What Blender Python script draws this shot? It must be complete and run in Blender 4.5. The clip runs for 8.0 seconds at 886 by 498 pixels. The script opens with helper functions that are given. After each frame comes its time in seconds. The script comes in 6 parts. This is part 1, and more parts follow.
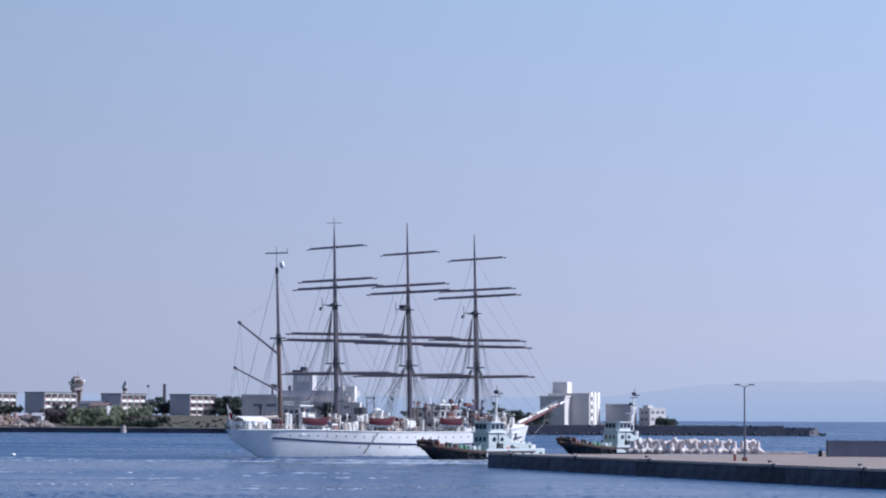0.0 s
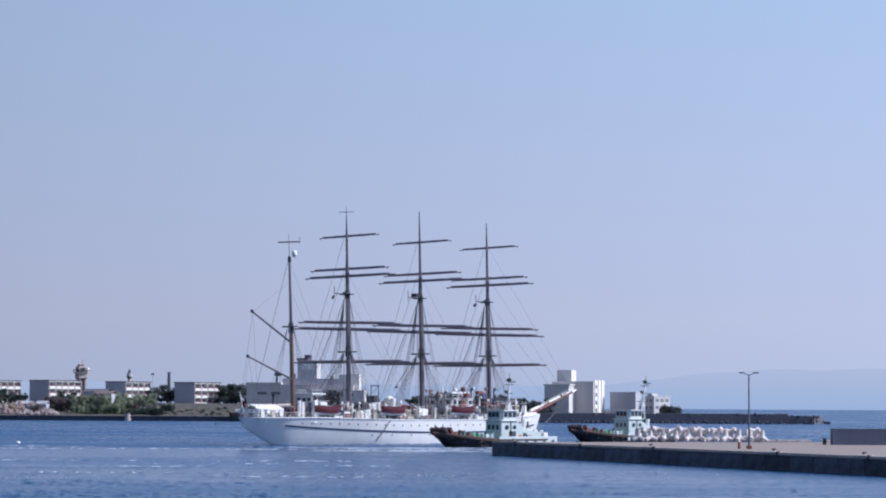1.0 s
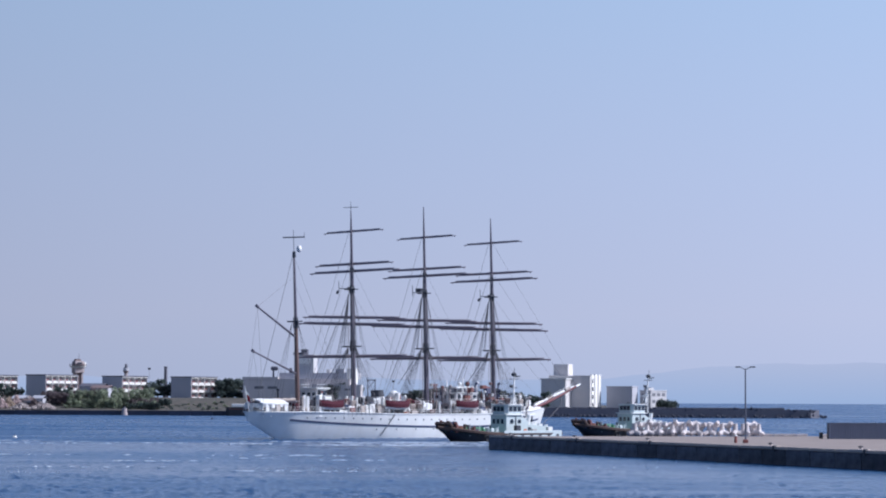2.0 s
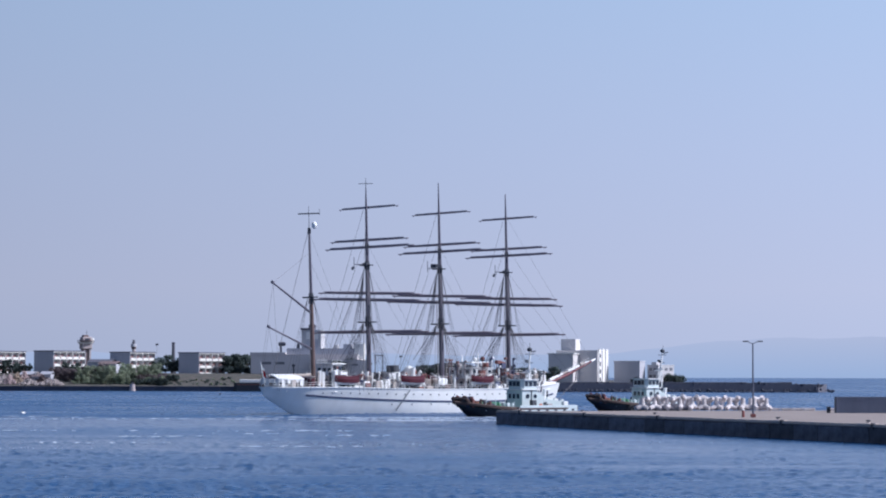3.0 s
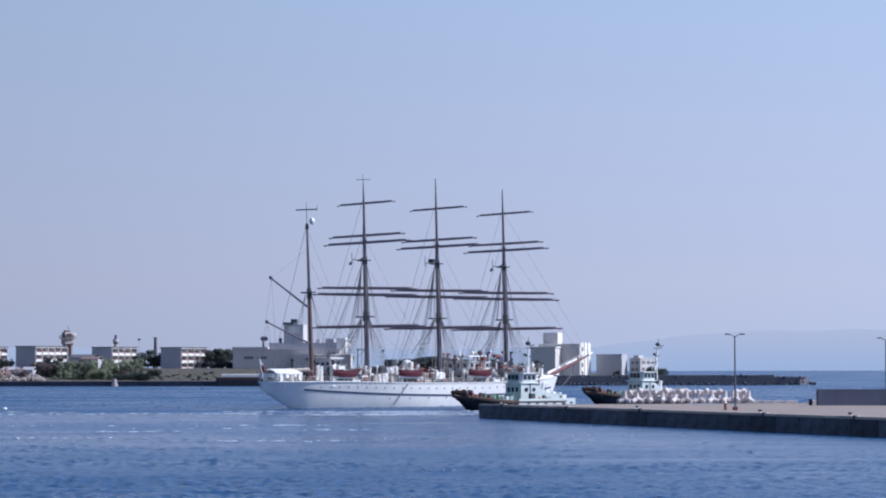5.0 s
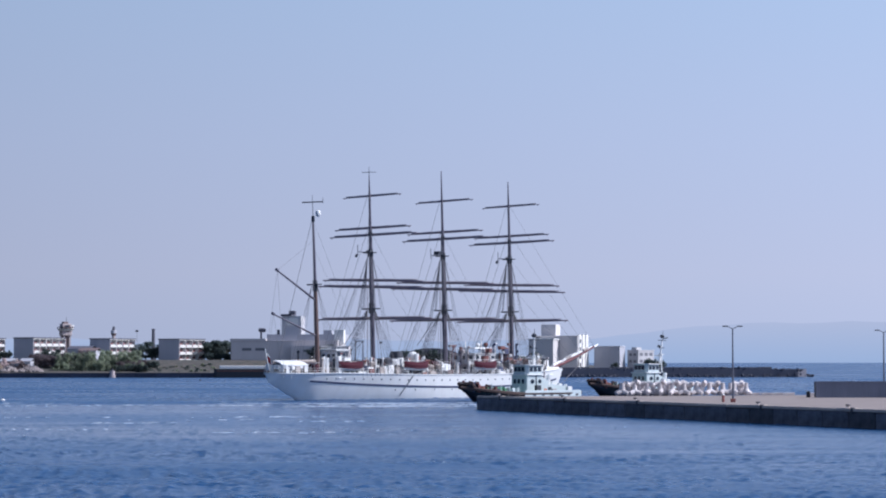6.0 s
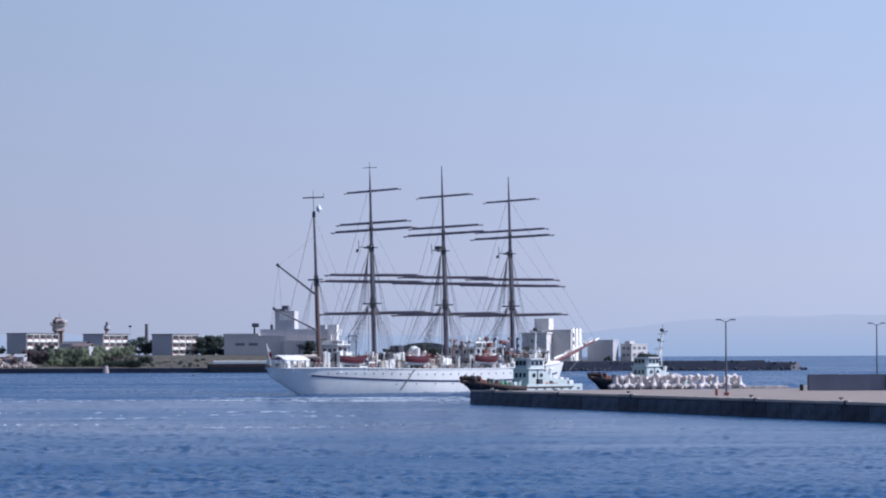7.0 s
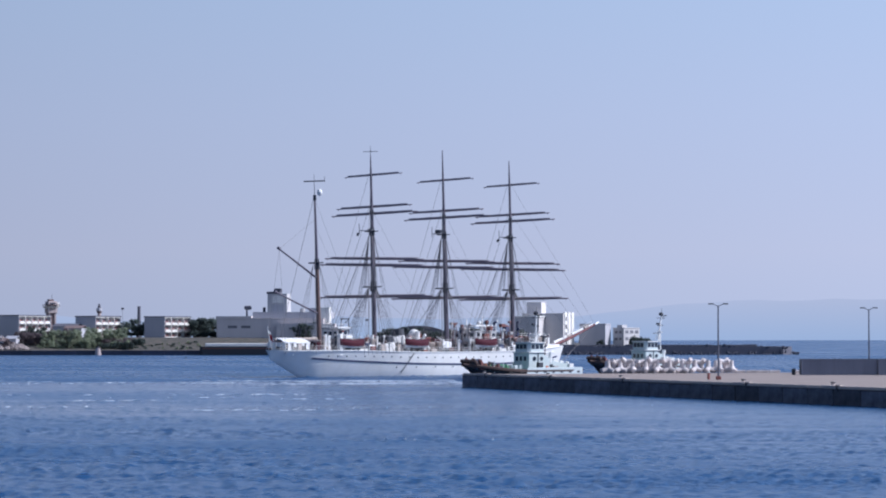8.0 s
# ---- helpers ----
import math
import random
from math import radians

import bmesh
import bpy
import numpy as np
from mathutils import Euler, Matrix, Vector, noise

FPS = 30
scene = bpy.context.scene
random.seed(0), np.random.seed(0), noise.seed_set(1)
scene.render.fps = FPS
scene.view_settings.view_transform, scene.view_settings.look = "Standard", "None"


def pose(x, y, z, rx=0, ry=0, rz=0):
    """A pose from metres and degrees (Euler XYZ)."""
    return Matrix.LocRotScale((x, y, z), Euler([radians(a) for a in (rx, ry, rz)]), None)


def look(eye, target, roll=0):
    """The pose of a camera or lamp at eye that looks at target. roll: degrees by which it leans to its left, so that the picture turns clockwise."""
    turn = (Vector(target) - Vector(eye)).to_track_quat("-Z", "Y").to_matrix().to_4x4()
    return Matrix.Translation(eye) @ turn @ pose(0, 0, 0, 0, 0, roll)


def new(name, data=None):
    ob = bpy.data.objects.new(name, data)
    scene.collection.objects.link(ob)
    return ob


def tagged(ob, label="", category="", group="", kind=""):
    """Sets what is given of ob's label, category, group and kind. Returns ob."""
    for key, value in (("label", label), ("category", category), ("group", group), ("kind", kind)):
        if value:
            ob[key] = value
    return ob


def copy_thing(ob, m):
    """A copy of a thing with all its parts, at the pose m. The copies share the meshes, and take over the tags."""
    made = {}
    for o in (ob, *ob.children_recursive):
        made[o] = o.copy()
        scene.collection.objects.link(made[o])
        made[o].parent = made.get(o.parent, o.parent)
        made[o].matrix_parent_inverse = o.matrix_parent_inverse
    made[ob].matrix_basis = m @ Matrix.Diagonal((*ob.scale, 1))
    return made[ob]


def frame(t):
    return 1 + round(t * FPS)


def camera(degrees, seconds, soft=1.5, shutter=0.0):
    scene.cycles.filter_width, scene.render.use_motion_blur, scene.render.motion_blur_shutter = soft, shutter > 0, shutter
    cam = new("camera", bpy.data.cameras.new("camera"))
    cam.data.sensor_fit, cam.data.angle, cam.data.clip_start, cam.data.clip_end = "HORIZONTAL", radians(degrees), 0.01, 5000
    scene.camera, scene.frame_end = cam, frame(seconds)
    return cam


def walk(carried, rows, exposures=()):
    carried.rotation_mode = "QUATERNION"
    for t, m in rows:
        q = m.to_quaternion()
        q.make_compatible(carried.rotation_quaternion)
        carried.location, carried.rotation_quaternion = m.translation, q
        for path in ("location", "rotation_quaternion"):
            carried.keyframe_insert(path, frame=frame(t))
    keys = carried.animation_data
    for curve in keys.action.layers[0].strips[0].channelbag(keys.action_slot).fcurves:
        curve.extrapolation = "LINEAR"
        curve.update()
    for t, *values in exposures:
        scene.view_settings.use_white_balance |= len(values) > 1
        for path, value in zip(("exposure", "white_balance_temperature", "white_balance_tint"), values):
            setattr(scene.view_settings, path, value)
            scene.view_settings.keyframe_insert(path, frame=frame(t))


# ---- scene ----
cam = camera(21.0, 8.0, soft=2.0)
EYE = (0.0, 0.0, 8.5)
# seconds, turn to the left, tilt upwards, lean (degrees); the camera is held in the hand at one spot
TURNS = [
    (0.0, -0.2492, 3.9870, 0.283),
    (0.5, -0.2482, 3.6973, 0.323),
    (1.0, -0.1452, 3.7009, 0.293),
    (1.5, -0.0494, 3.5223, 0.232),
    (1.7, -0.1640, 3.5690, 0.280),
    (2.8, -0.2684, 3.3794, 0.254),
    (3.0, -0.0580, 2.9694, 0.124),
    (3.5, 0.0183, 2.4465, 0.024),
    (4.0, 0.0000, 2.3960, 0.000),
    (4.5, -0.0846, 2.3717, -0.045),
    (5.0, -0.4918, 2.8244, -0.096),
    (5.2, -0.4520, 2.7290, -0.020),
    (6.3, -0.6360, 2.5480, -0.066),
    (6.5, -0.7101, 2.4720, -0.096),
    (7.0, -0.7063, 2.4919, -0.232),
    (7.5, -0.8578, 1.9916, -0.105),
    (8.0, -0.8795, 2.0909, -0.044),
]
walk(cam, [(t, pose(*EYE, 90 + tilt, 0, turn) @ pose(0, 0, 0, 0, 0, lean)) for t, turn, tilt, lean in TURNS],
     exposures=[(0.0, 0.0, 5550, 13), (8.0, 0.0, 5550, 13)])

# ---- sky and sun ----
SUN_ELEVATION, SUN_AZIMUTH = radians(41), math.atan2(0.998, -0.06)


def make_sky():
    world = bpy.data.worlds.new("sky")
    scene.world = world
    world.use_nodes = True
    nt = world.node_tree
    nt.nodes.clear()
    out = nt.nodes.new("ShaderNodeOutputWorld")
    back = nt.nodes.new("ShaderNodeBackground")
    sky = nt.nodes.new("ShaderNodeTexSky")
    sky.sky_type, sky.sun_disc = "NISHITA", False
    sky.sun_elevation, sky.sun_rotation = SUN_ELEVATION, SUN_AZIMUTH
    sky.dust_density, sky.ozone_density = 2.0, 2.0
    dim = nt.nodes.new("ShaderNodeVectorMath")
    dim.operation = "SCALE"
    dim.inputs["Scale"].default_value = 0.105
    nt.links.new(sky.outputs[0], dim.inputs[0])
    # sea haze: a pale band low over the horizon that thins out upwards
    co = nt.nodes.new("ShaderNodeTexCoord")
    xyz = nt.nodes.new("ShaderNodeSeparateXYZ")
    nt.links.new(co.outputs["Generated"], xyz.inputs[0])
    ramp = nt.nodes.new("ShaderNodeValToRGB")
    el = ramp.color_ramp.elements
    el[0].position, el[0].color = 0.0, (0.455, 0.480, 0.572, 1)
    el[1].position, el[1].color = 0.5, (0.265, 0.395, 0.625, 1)
    for p, c in ((0.035, (0.492, 0.503, 0.584, 1)), (0.09, (0.465, 0.507, 0.612, 1)), (0.17, (0.412, 0.503, 0.630, 1))):
        e = el.new(p)
        e.color = c
    nt.links.new(xyz.outputs["Z"], ramp.inputs[0])
    lean = nt.nodes.new("ShaderNodeMath")
    lean.operation = "MULTIPLY_ADD"
    nt.links.new(xyz.outputs["X"], lean.inputs[0])
    lean.inputs[1].default_value, lean.inputs[2].default_value = 0.62, 1.0
    tone = nt.nodes.new("ShaderNodeVectorMath")
    tone.operation = "SCALE"
    nt.links.new(ramp.outputs[0], tone.inputs[0])
    nt.links.new(lean.outputs[0], tone.inputs["Scale"])
    fade = nt.nodes.new("ShaderNodeMapRange")
    fade.inputs["From Min"].default_value, fade.inputs["From Max"].default_value = 0.18, 0.55
    nt.links.new(xyz.outputs["Z"], fade.inputs["Value"])
    mix = nt.nodes.new("ShaderNodeMix")
    mix.data_type = "RGBA"
    nt.links.new(fade.outputs[0], mix.inputs["Factor"])
    nt.links.new(tone.outputs[0], mix.inputs["A"])
    nt.links.new(dim.outputs[0], mix.inputs["B"])
    nt.links.new(mix.outputs["Result"], back.inputs["Color"])
    back.inputs["Strength"].default_value = 1.0
    nt.links.new(back.outputs[0], out.inputs[0])


make_sky()
sun = new("sun", bpy.data.lights.new("sun", "SUN"))
sun.data.energy, sun.data.angle, sun.data.color = 5.0, radians(0.6), (1.0, 0.93, 0.86)
to_sun = Vector((math.sin(SUN_AZIMUTH) * math.cos(SUN_ELEVATION), math.cos(SUN_AZIMUTH) * math.cos(SUN_ELEVATION), math.sin(SUN_ELEVATION)))
sun.matrix_world = look(to_sun * 300, (0, 0, 0))


# ---- materials ----
def material(name, colour, rough=0.7, metal=0.0, second=None, size=2.0, mix=0.5, bump=0.0, bump_size=None, per_object=0.0, streaks=False):
    """A painted or natural surface: two tones by noise at two scales, with fine relief."""
    m = bpy.data.materials.new(name)
    m.use_nodes = True
    nt = m.node_tree
    b = nt.nodes["Principled BSDF"]
    b.inputs["Roughness"].default_value, b.inputs["Metallic"].default_value = rough, metal
    co = nt.nodes.new("ShaderNodeTexCoord")
    mp = nt.nodes.new("ShaderNodeMapping")
    nt.links.new(co.outputs["Object"], mp.inputs[0])
    if streaks:
        mp.inputs["Scale"].default_value = (1, 1, 0.15)
    n1 = nt.nodes.new("ShaderNodeTexNoise")
    n1.inputs["Scale"].default_value, n1.inputs["Detail"].default_value = 1.0 / size, 6
    n1.inputs["Roughness"].default_value = 0.65
    nt.links.new(mp.outputs[0], n1.inputs["Vector"])
    r = nt.nodes.new("ShaderNodeMapRange")
    r.inputs["From Min"].default_value, r.inputs["From Max"].default_value = 0.35, 0.68
    r.inputs["To Max"].default_value = mix
    nt.links.new(n1.outputs["Fac"], r.inputs["Value"])
    mx = nt.nodes.new("ShaderNodeMix")
    mx.data_type = "RGBA"
    mx.inputs["A"].default_value = (*colour, 1)
    mx.inputs["B"].default_value = (*(second or [0.7 * c for c in colour]), 1)
    nt.links.new(r.outputs[0], mx.inputs["Factor"])
    last = mx.outputs["Result"]
    if per_object:
        info = nt.nodes.new("ShaderNodeObjectInfo")
        v = nt.nodes.new("ShaderNodeMapRange")
        v.inputs["To Min"].default_value, v.inputs["To Max"].default_value = 1 - per_object, 1 + per_object
        nt.links.new(info.outputs["Random"], v.inputs["Value"])
        sc = nt.nodes.new("ShaderNodeVectorMath")
        sc.operation = "SCALE"
        nt.links.new(last, sc.inputs[0])
        nt.links.new(v.outputs[0], sc.inputs["Scale"])
        last = sc.outputs[0]
    nt.links.new(last, b.inputs["Base Color"])
    if bump:
        n2 = nt.nodes.new("ShaderNodeTexNoise")
        n2.inputs["Scale"].default_value, n2.inputs["Detail"].default_value = 1.0 / (bump_size or size * 0.2), 5
        nt.links.new(co.outputs["Object"], n2.inputs["Vector"])
        bp = nt.nodes.new("ShaderNodeBump")
        bp.inputs["Strength"].default_value, bp.inputs["Distance"].default_value = bump, 0.1
        nt.links.new(n2.outputs["Fac"], bp.inputs["Height"])
        nt.links.new(bp.outputs[0], b.inputs["Normal"])
    return m


def sea_material():
    m = bpy.data.materials.new("sea_water")
    m.use_nodes = True
    nt = m.node_tree
    b = nt.nodes["Principled BSDF"]
    b.inputs["IOR"].default_value = 1.33
    co = nt.nodes.new("ShaderNodeTexCoord")
    # ruffled and calmer patches
    mp = nt.nodes.new("ShaderNodeMapping")
    mp.inputs["Scale"].default_value = (0.012, 0.02, 1)
    nt.links.new(co.outputs["Object"], mp.inputs[0])
    n1 = nt.nodes.new("ShaderNodeTexNoise")
    n1.inputs["Scale"].default_value, n1.inputs["Detail"].default_value = 1.0, 5
    nt.links.new(mp.outputs[0], n1.inputs["Vector"])
    r = nt.nodes.new("ShaderNodeMapRange")
    r.inputs["From Min"].default_value, r.inputs["From Max"].default_value = 0.38, 0.66
    r.inputs["To Min"].default_value, r.inputs["To Max"].default_value = 0.22, 0.40
    nt.links.new(n1.outputs["Fac"], r.inputs["Value"])
    mx = nt.nodes.new("ShaderNodeMix")
    mx.data_type = "RGBA"
    mx.inputs["A"].default_value, mx.inputs["B"].default_value = (0.012, 0.049, 0.140, 1), (0.022, 0.076, 0.180, 1)
    nt.links.new(n1.outputs["Fac"], mx.inputs["Factor"])
    nt.links.new(mx.outputs["Result"], b.inputs["Base Color"])
    # slick lanes, long across the view, where the ripples lie down
    lane_map = nt.nodes.new("ShaderNodeMapping")
    lane_map.inputs["Scale"].default_value = (0.020, 0.17, 1)
    lane_map.inputs["Rotation"].default_value = (0, 0, 0.05)
    nt.links.new(co.outputs["Object"], lane_map.inputs[0])
    lane = nt.nodes.new("ShaderNodeTexNoise")
    lane.inputs["Scale"].default_value, lane.inputs["Detail"].default_value = 1.0, 4
    nt.links.new(lane_map.outputs[0], lane.inputs["Vector"])
    calm = nt.nodes.new("ShaderNodeMapRange")
    calm.inputs["From Min"].default_value, calm.inputs["From Max"].default_value = 0.42, 0.66
    calm.inputs["To Min"].default_value, calm.inputs["To Max"].default_value = 1.0, 0.22
    nt.links.new(lane.outputs["Fac"], calm.inputs["Value"])
    # the harbour's middle, churned flat by the vessels' wash, is calmer than the open reach beyond
    at = nt.nodes.new("ShaderNodeSeparateXYZ")
    nt.links.new(co.outputs["Object"], at.inputs[0])
    far_edge = nt.nodes.new("ShaderNodeMapRange")
    near_edge = nt.nodes.new("ShaderNodeMapRange")
    for node, lo, hi, a, c in ((far_edge, 425, 470, 1.0, 0.0), (near_edge, 170, 290, 0.25, 1.0)):
        node.interpolation_type = "SMOOTHSTEP"
        node.inputs["From Min"].default_value, node.inputs["From Max"].default_value = lo, hi
        node.inputs["To Min"].default_value, node.inputs["To Max"].default_value = a, c
        nt.links.new(at.outputs["Y"], node.inputs["Value"])
    flat = nt.nodes.new("ShaderNodeMath")
    flat.operation = "MULTIPLY"
    nt.links.new(far_edge.outputs[0], flat.inputs[0])
    nt.links.new(near_edge.outputs[0], flat.inputs[1])
    keep = nt.nodes.new("ShaderNodeMath")
    keep.operation = "MULTIPLY_ADD"
    keep.inputs[1].default_value, keep.inputs[2].default_value = -0.42, 1.0
    nt.links.new(flat.outputs[0], keep.inputs[0])
    ripple = nt.nodes.new("ShaderNodeMath")
    ripple.operation = "MULTIPLY"
    nt.links.new(calm.outputs[0], ripple.inputs[0])
    nt.links.new(keep.outputs[0], ripple.inputs[1])
    gloss = nt.nodes.new("ShaderNodeMath")
    gloss.operation = "MULTIPLY"
    nt.links.new(r.outputs[0], gloss.inputs[0])
    nt.links.new(keep.outputs[0], gloss.inputs[1])
    nt.links.new(gloss.outputs[0], b.inputs["Roughness"])
    # wavelets at two sizes
    swell = nt.nodes.new("ShaderNodeTexNoise")
    swell.inputs["Scale"].default_value, swell.inputs["Detail"].default_value = 0.34, 4
    nt.links.new(co.outputs["Object"], swell.inputs["Vector"])
    b1 = nt.nodes.new("ShaderNodeBump")
    b1.inputs["Distance"].default_value = 0.55
    nt.links.new(swell.outputs["Fac"], b1.inputs["Height"])
    nt.links.new(ripple.outputs[0], b1.inputs["Strength"])
    n2 = nt.nodes.new("ShaderNodeTexNoise")
    n2.inputs["Scale"].default_value, n2.inputs["Detail"].default_value = 1.6, 6
    nt.links.new(co.outputs["Object"], n2.inputs["Vector"])
    bp = nt.nodes.new("ShaderNodeBump")
    bp.inputs["Distance"].default_value = 0.28
    nt.links.new(ripple.outputs[0], bp.inputs["Strength"])
    nt.links.new(n2.outputs["Fac"], bp.inputs["Height"])
    nt.links.new(b1.outputs[0], bp.inputs["Normal"])
    nt.links.new(bp.outputs[0], b.inputs["Normal"])
    return m


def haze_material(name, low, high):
    """Far hills: the haze in front of them is painted on as emission, bluer down towards the water."""
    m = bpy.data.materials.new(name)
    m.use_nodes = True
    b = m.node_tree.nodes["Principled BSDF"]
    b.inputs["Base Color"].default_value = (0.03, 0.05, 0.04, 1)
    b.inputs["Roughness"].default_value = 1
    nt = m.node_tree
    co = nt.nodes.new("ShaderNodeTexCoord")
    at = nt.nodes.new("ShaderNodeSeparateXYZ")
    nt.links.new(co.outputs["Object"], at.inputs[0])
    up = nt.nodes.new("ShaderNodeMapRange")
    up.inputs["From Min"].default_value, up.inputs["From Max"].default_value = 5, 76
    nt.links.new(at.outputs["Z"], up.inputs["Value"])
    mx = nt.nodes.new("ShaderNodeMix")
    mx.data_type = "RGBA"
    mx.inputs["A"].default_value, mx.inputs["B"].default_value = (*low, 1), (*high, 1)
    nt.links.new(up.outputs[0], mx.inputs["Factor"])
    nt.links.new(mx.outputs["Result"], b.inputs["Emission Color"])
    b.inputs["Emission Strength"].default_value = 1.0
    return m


def glass_material(name, colour):
    m = bpy.data.materials.new(name)
    m.use_nodes = True
    b = m.node_tree.nodes["Principled BSDF"]
    b.inputs["Base Color"].default_value, b.inputs["Roughness"].default_value = (*colour, 1), 0.08
    b.inputs["IOR"].default_value = 1.5
    return m


def leaf_material(name, colour, second):
    """Foliage: two greens by noise, some light let through the leaf."""
    m = material(name, colour, 0.85, second=second, size=2.5, mix=0.9, per_object=0.2)
    nt = m.node_tree
    b = nt.nodes["Principled BSDF"]
    out = nt.nodes["Material Output"]
    thin = nt.nodes.new("ShaderNodeBsdfTranslucent")
    nt.links.new(b.inputs["Base Color"].links[0].from_socket, thin.inputs["Color"])
    mix = nt.nodes.new("ShaderNodeMixShader")
    mix.inputs[0].default_value = 0.4
    nt.links.new(b.outputs[0], mix.inputs[1])
    nt.links.new(thin.outputs[0], mix.inputs[2])
    nt.links.new(mix.outputs[0], out.inputs["Surface"])
    return m


SEA = sea_material()
HILL = haze_material("hill_haze_glow", (0.352, 0.425, 0.560), (0.444, 0.468, 0.566))
HULL_WHITE = material("white_hull_paint", (0.80, 0.80, 0.78), 0.35, second=(0.62, 0.60, 0.55), size=3.0, mix=0.45, streaks=True)
WHITE = material("white_paint", (0.80, 0.80, 0.79), 0.5, second=(0.62, 0.61, 0.58), size=1.2, mix=0.5)
BLUE = material("blue_stripe_paint", (0.05, 0.065, 0.13), 0.4, size=2)
TIMBER = material("teak_deck", (0.36, 0.25, 0.16), 0.7, size=0.8, bump=0.2)
# brown mast paint with the haze's blue cast put into its colour
MAST = material("haze_tinted_brown_mast", (0.105, 0.092, 0.122), 0.5, second=(0.075, 0.068, 0.095), size=2.5)
COLD_STORE = material("pale_store_cladding", (0.64, 0.61, 0.60), 0.9, second=(0.54, 0.51, 0.51), size=4, streaks=True)
CURTAIN = material("curtained_window", (0.22, 0.12, 0.125), 0.5, second=(0.33, 0.24, 0.24), size=2.5)
MAST_BUFF = material("buff_mast_paint", (0.14, 0.09, 0.08), 0.5, size=2.5)
SPAR = material("spar_paint", (0.27, 0.205, 0.22), 0.5, second=(0.19, 0.15, 0.17), size=2.0)
FURLED = material("furled_topsail_cloth", (0.44, 0.36, 0.36), 0.9, second=(0.28, 0.22, 0.24), size=0.8)
SAILCLOTH = material("furled_canvas", (0.46, 0.40, 0.36), 0.9, size=0.6, bump=0.4)
ROPE = material("tarred_rigging", (0.19, 0.18, 0.19), 0.8, size=1)
RED = material("red_cover_canvas", (0.055, 0.006, 0.016), 0.95, size=0.7)
ENSIGN_RED = material("red_bunting", (0.42, 0.03, 0.06), 0.9, size=0.5)
ORANGE = material("orange_paint", (0.62, 0.17, 0.07), 0.6, size=0.7)
DARK = material("dark_fitting", (0.045, 0.05, 0.065), 0.6, size=0.6)
WINDOW_GREY = material("dusty_window", (0.13, 0.135, 0.16), 0.3, second=(0.22, 0.21, 0.22), size=1.5)
NAVY = material("navy_canvas", (0.05, 0.06, 0.12), 0.85, second=(0.09, 0.10, 0.17), size=0.8)
OXIDE_BROWN = material("oxide_brown_paint", (0.20, 0.075, 0.065), 0.75, second=(0.12, 0.06, 0.06), size=0.6)
GLASS = glass_material("window_glass", (0.02, 0.03, 0.05))
TUG_GREEN = material("pale_green_paint", (0.56, 0.625, 0.63), 0.5, second=(0.42, 0.475, 0.485), size=1.5)
TUG_DECK = material("green_deck_paint", (0.10, 0.28, 0.16), 0.7, size=1)
TUG_HULL = material("black_hull_paint", (0.018, 0.020, 0.028), 0.5, second=(0.035, 0.03, 0.03), size=1.5)
RUBBER = material("black_rubber", (0.02, 0.02, 0.022), 0.85, size=0.3, bump=0.4)
OLD_RUBBER = material("brown_weathered_rubber", (0.085, 0.055, 0.047), 0.9, second=(0.04, 0.03, 0.03), size=0.6, bump=0.4)
RUST = material("rusty_steel", (0.20, 0.08, 0.05), 0.85, second=(0.09, 0.05, 0.045), size=0.5)
YELLOW = material("yellow_paint", (0.62, 0.42, 0.06), 0.6, size=0.6)
CONCRETE = material("quay_concrete", (0.275, 0.228, 0.208), 0.9, second=(0.175, 0.148, 0.138), size=5, bump=0.3, bump_size=0.4)
QUAY_FACE = material("wet_quay_wall", (0.135, 0.140, 0.170), 0.8, second=(0.05, 0.058, 0.078), size=1.6, mix=1.0, bump=0.4, bump_size=0.5, per_object=0.35)
KERB = material("pale_kerb_concrete", (0.52, 0.44, 0.385), 0.9, size=1.5, per_object=0.1)
# whitish concrete; the brown noise tone paints in the armour blocks' shading
BLOCK = material("shade_mottled_concrete", (0.68, 0.64, 0.64), 0.85, second=(0.36, 0.29, 0.285), size=0.9, mix=0.7, per_object=0.12)
# the blue cast of distance haze is mixed into this dark colour
SHORE_WALL = material("haze_tinted_wet_wall", (0.046, 0.053, 0.085), 0.8, second=(0.028, 0.033, 0.056), size=4, bump=0.3, per_object=0.25)
HOUSE_BUFF = material("weathered_house_paint", (0.42, 0.38, 0.37), 0.6, second=(0.24, 0.22, 0.23), size=1.5, mix=0.8)
BOWSPRIT = material("dark_red_spar_paint", (0.15, 0.045, 0.05), 0.6, size=1.2)
LAMP_GREY = material("blue_grey_lamp_paint", (0.10, 0.11, 0.15), 0.5, size=0.6)
RED_OXIDE = material("red_oxide_paint", (0.25, 0.085, 0.075), 0.7, size=0.5)
CONTAINER = material("grey_corrugated_steel", (0.18, 0.20, 0.265), 0.6, second=(0.10, 0.11, 0.155), size=1.8, streaks=True)
STEEL = material("galvanised_steel", (0.30, 0.30, 0.31), 0.5, metal=0.4, size=0.5)
WALL = material("weathered_render", (0.52, 0.51, 0.52), 0.9, second=(0.42, 0.41, 0.42), size=4, mix=0.6, streaks=True)
WALL_GREY = material("grey_render", (0.44, 0.44, 0.48), 0.9, second=(0.36, 0.36, 0.40), size=5, streaks=True)
WALL_BROWN = material("grey_cladding", (0.58, 0.54, 0.54), 0.9, second=(0.48, 0.45, 0.45), size=4, streaks=True)
BALCONY = material("white_balcony", (0.78, 0.77, 0.74), 0.8, second=(0.60, 0.58, 0.55), size=1.5)
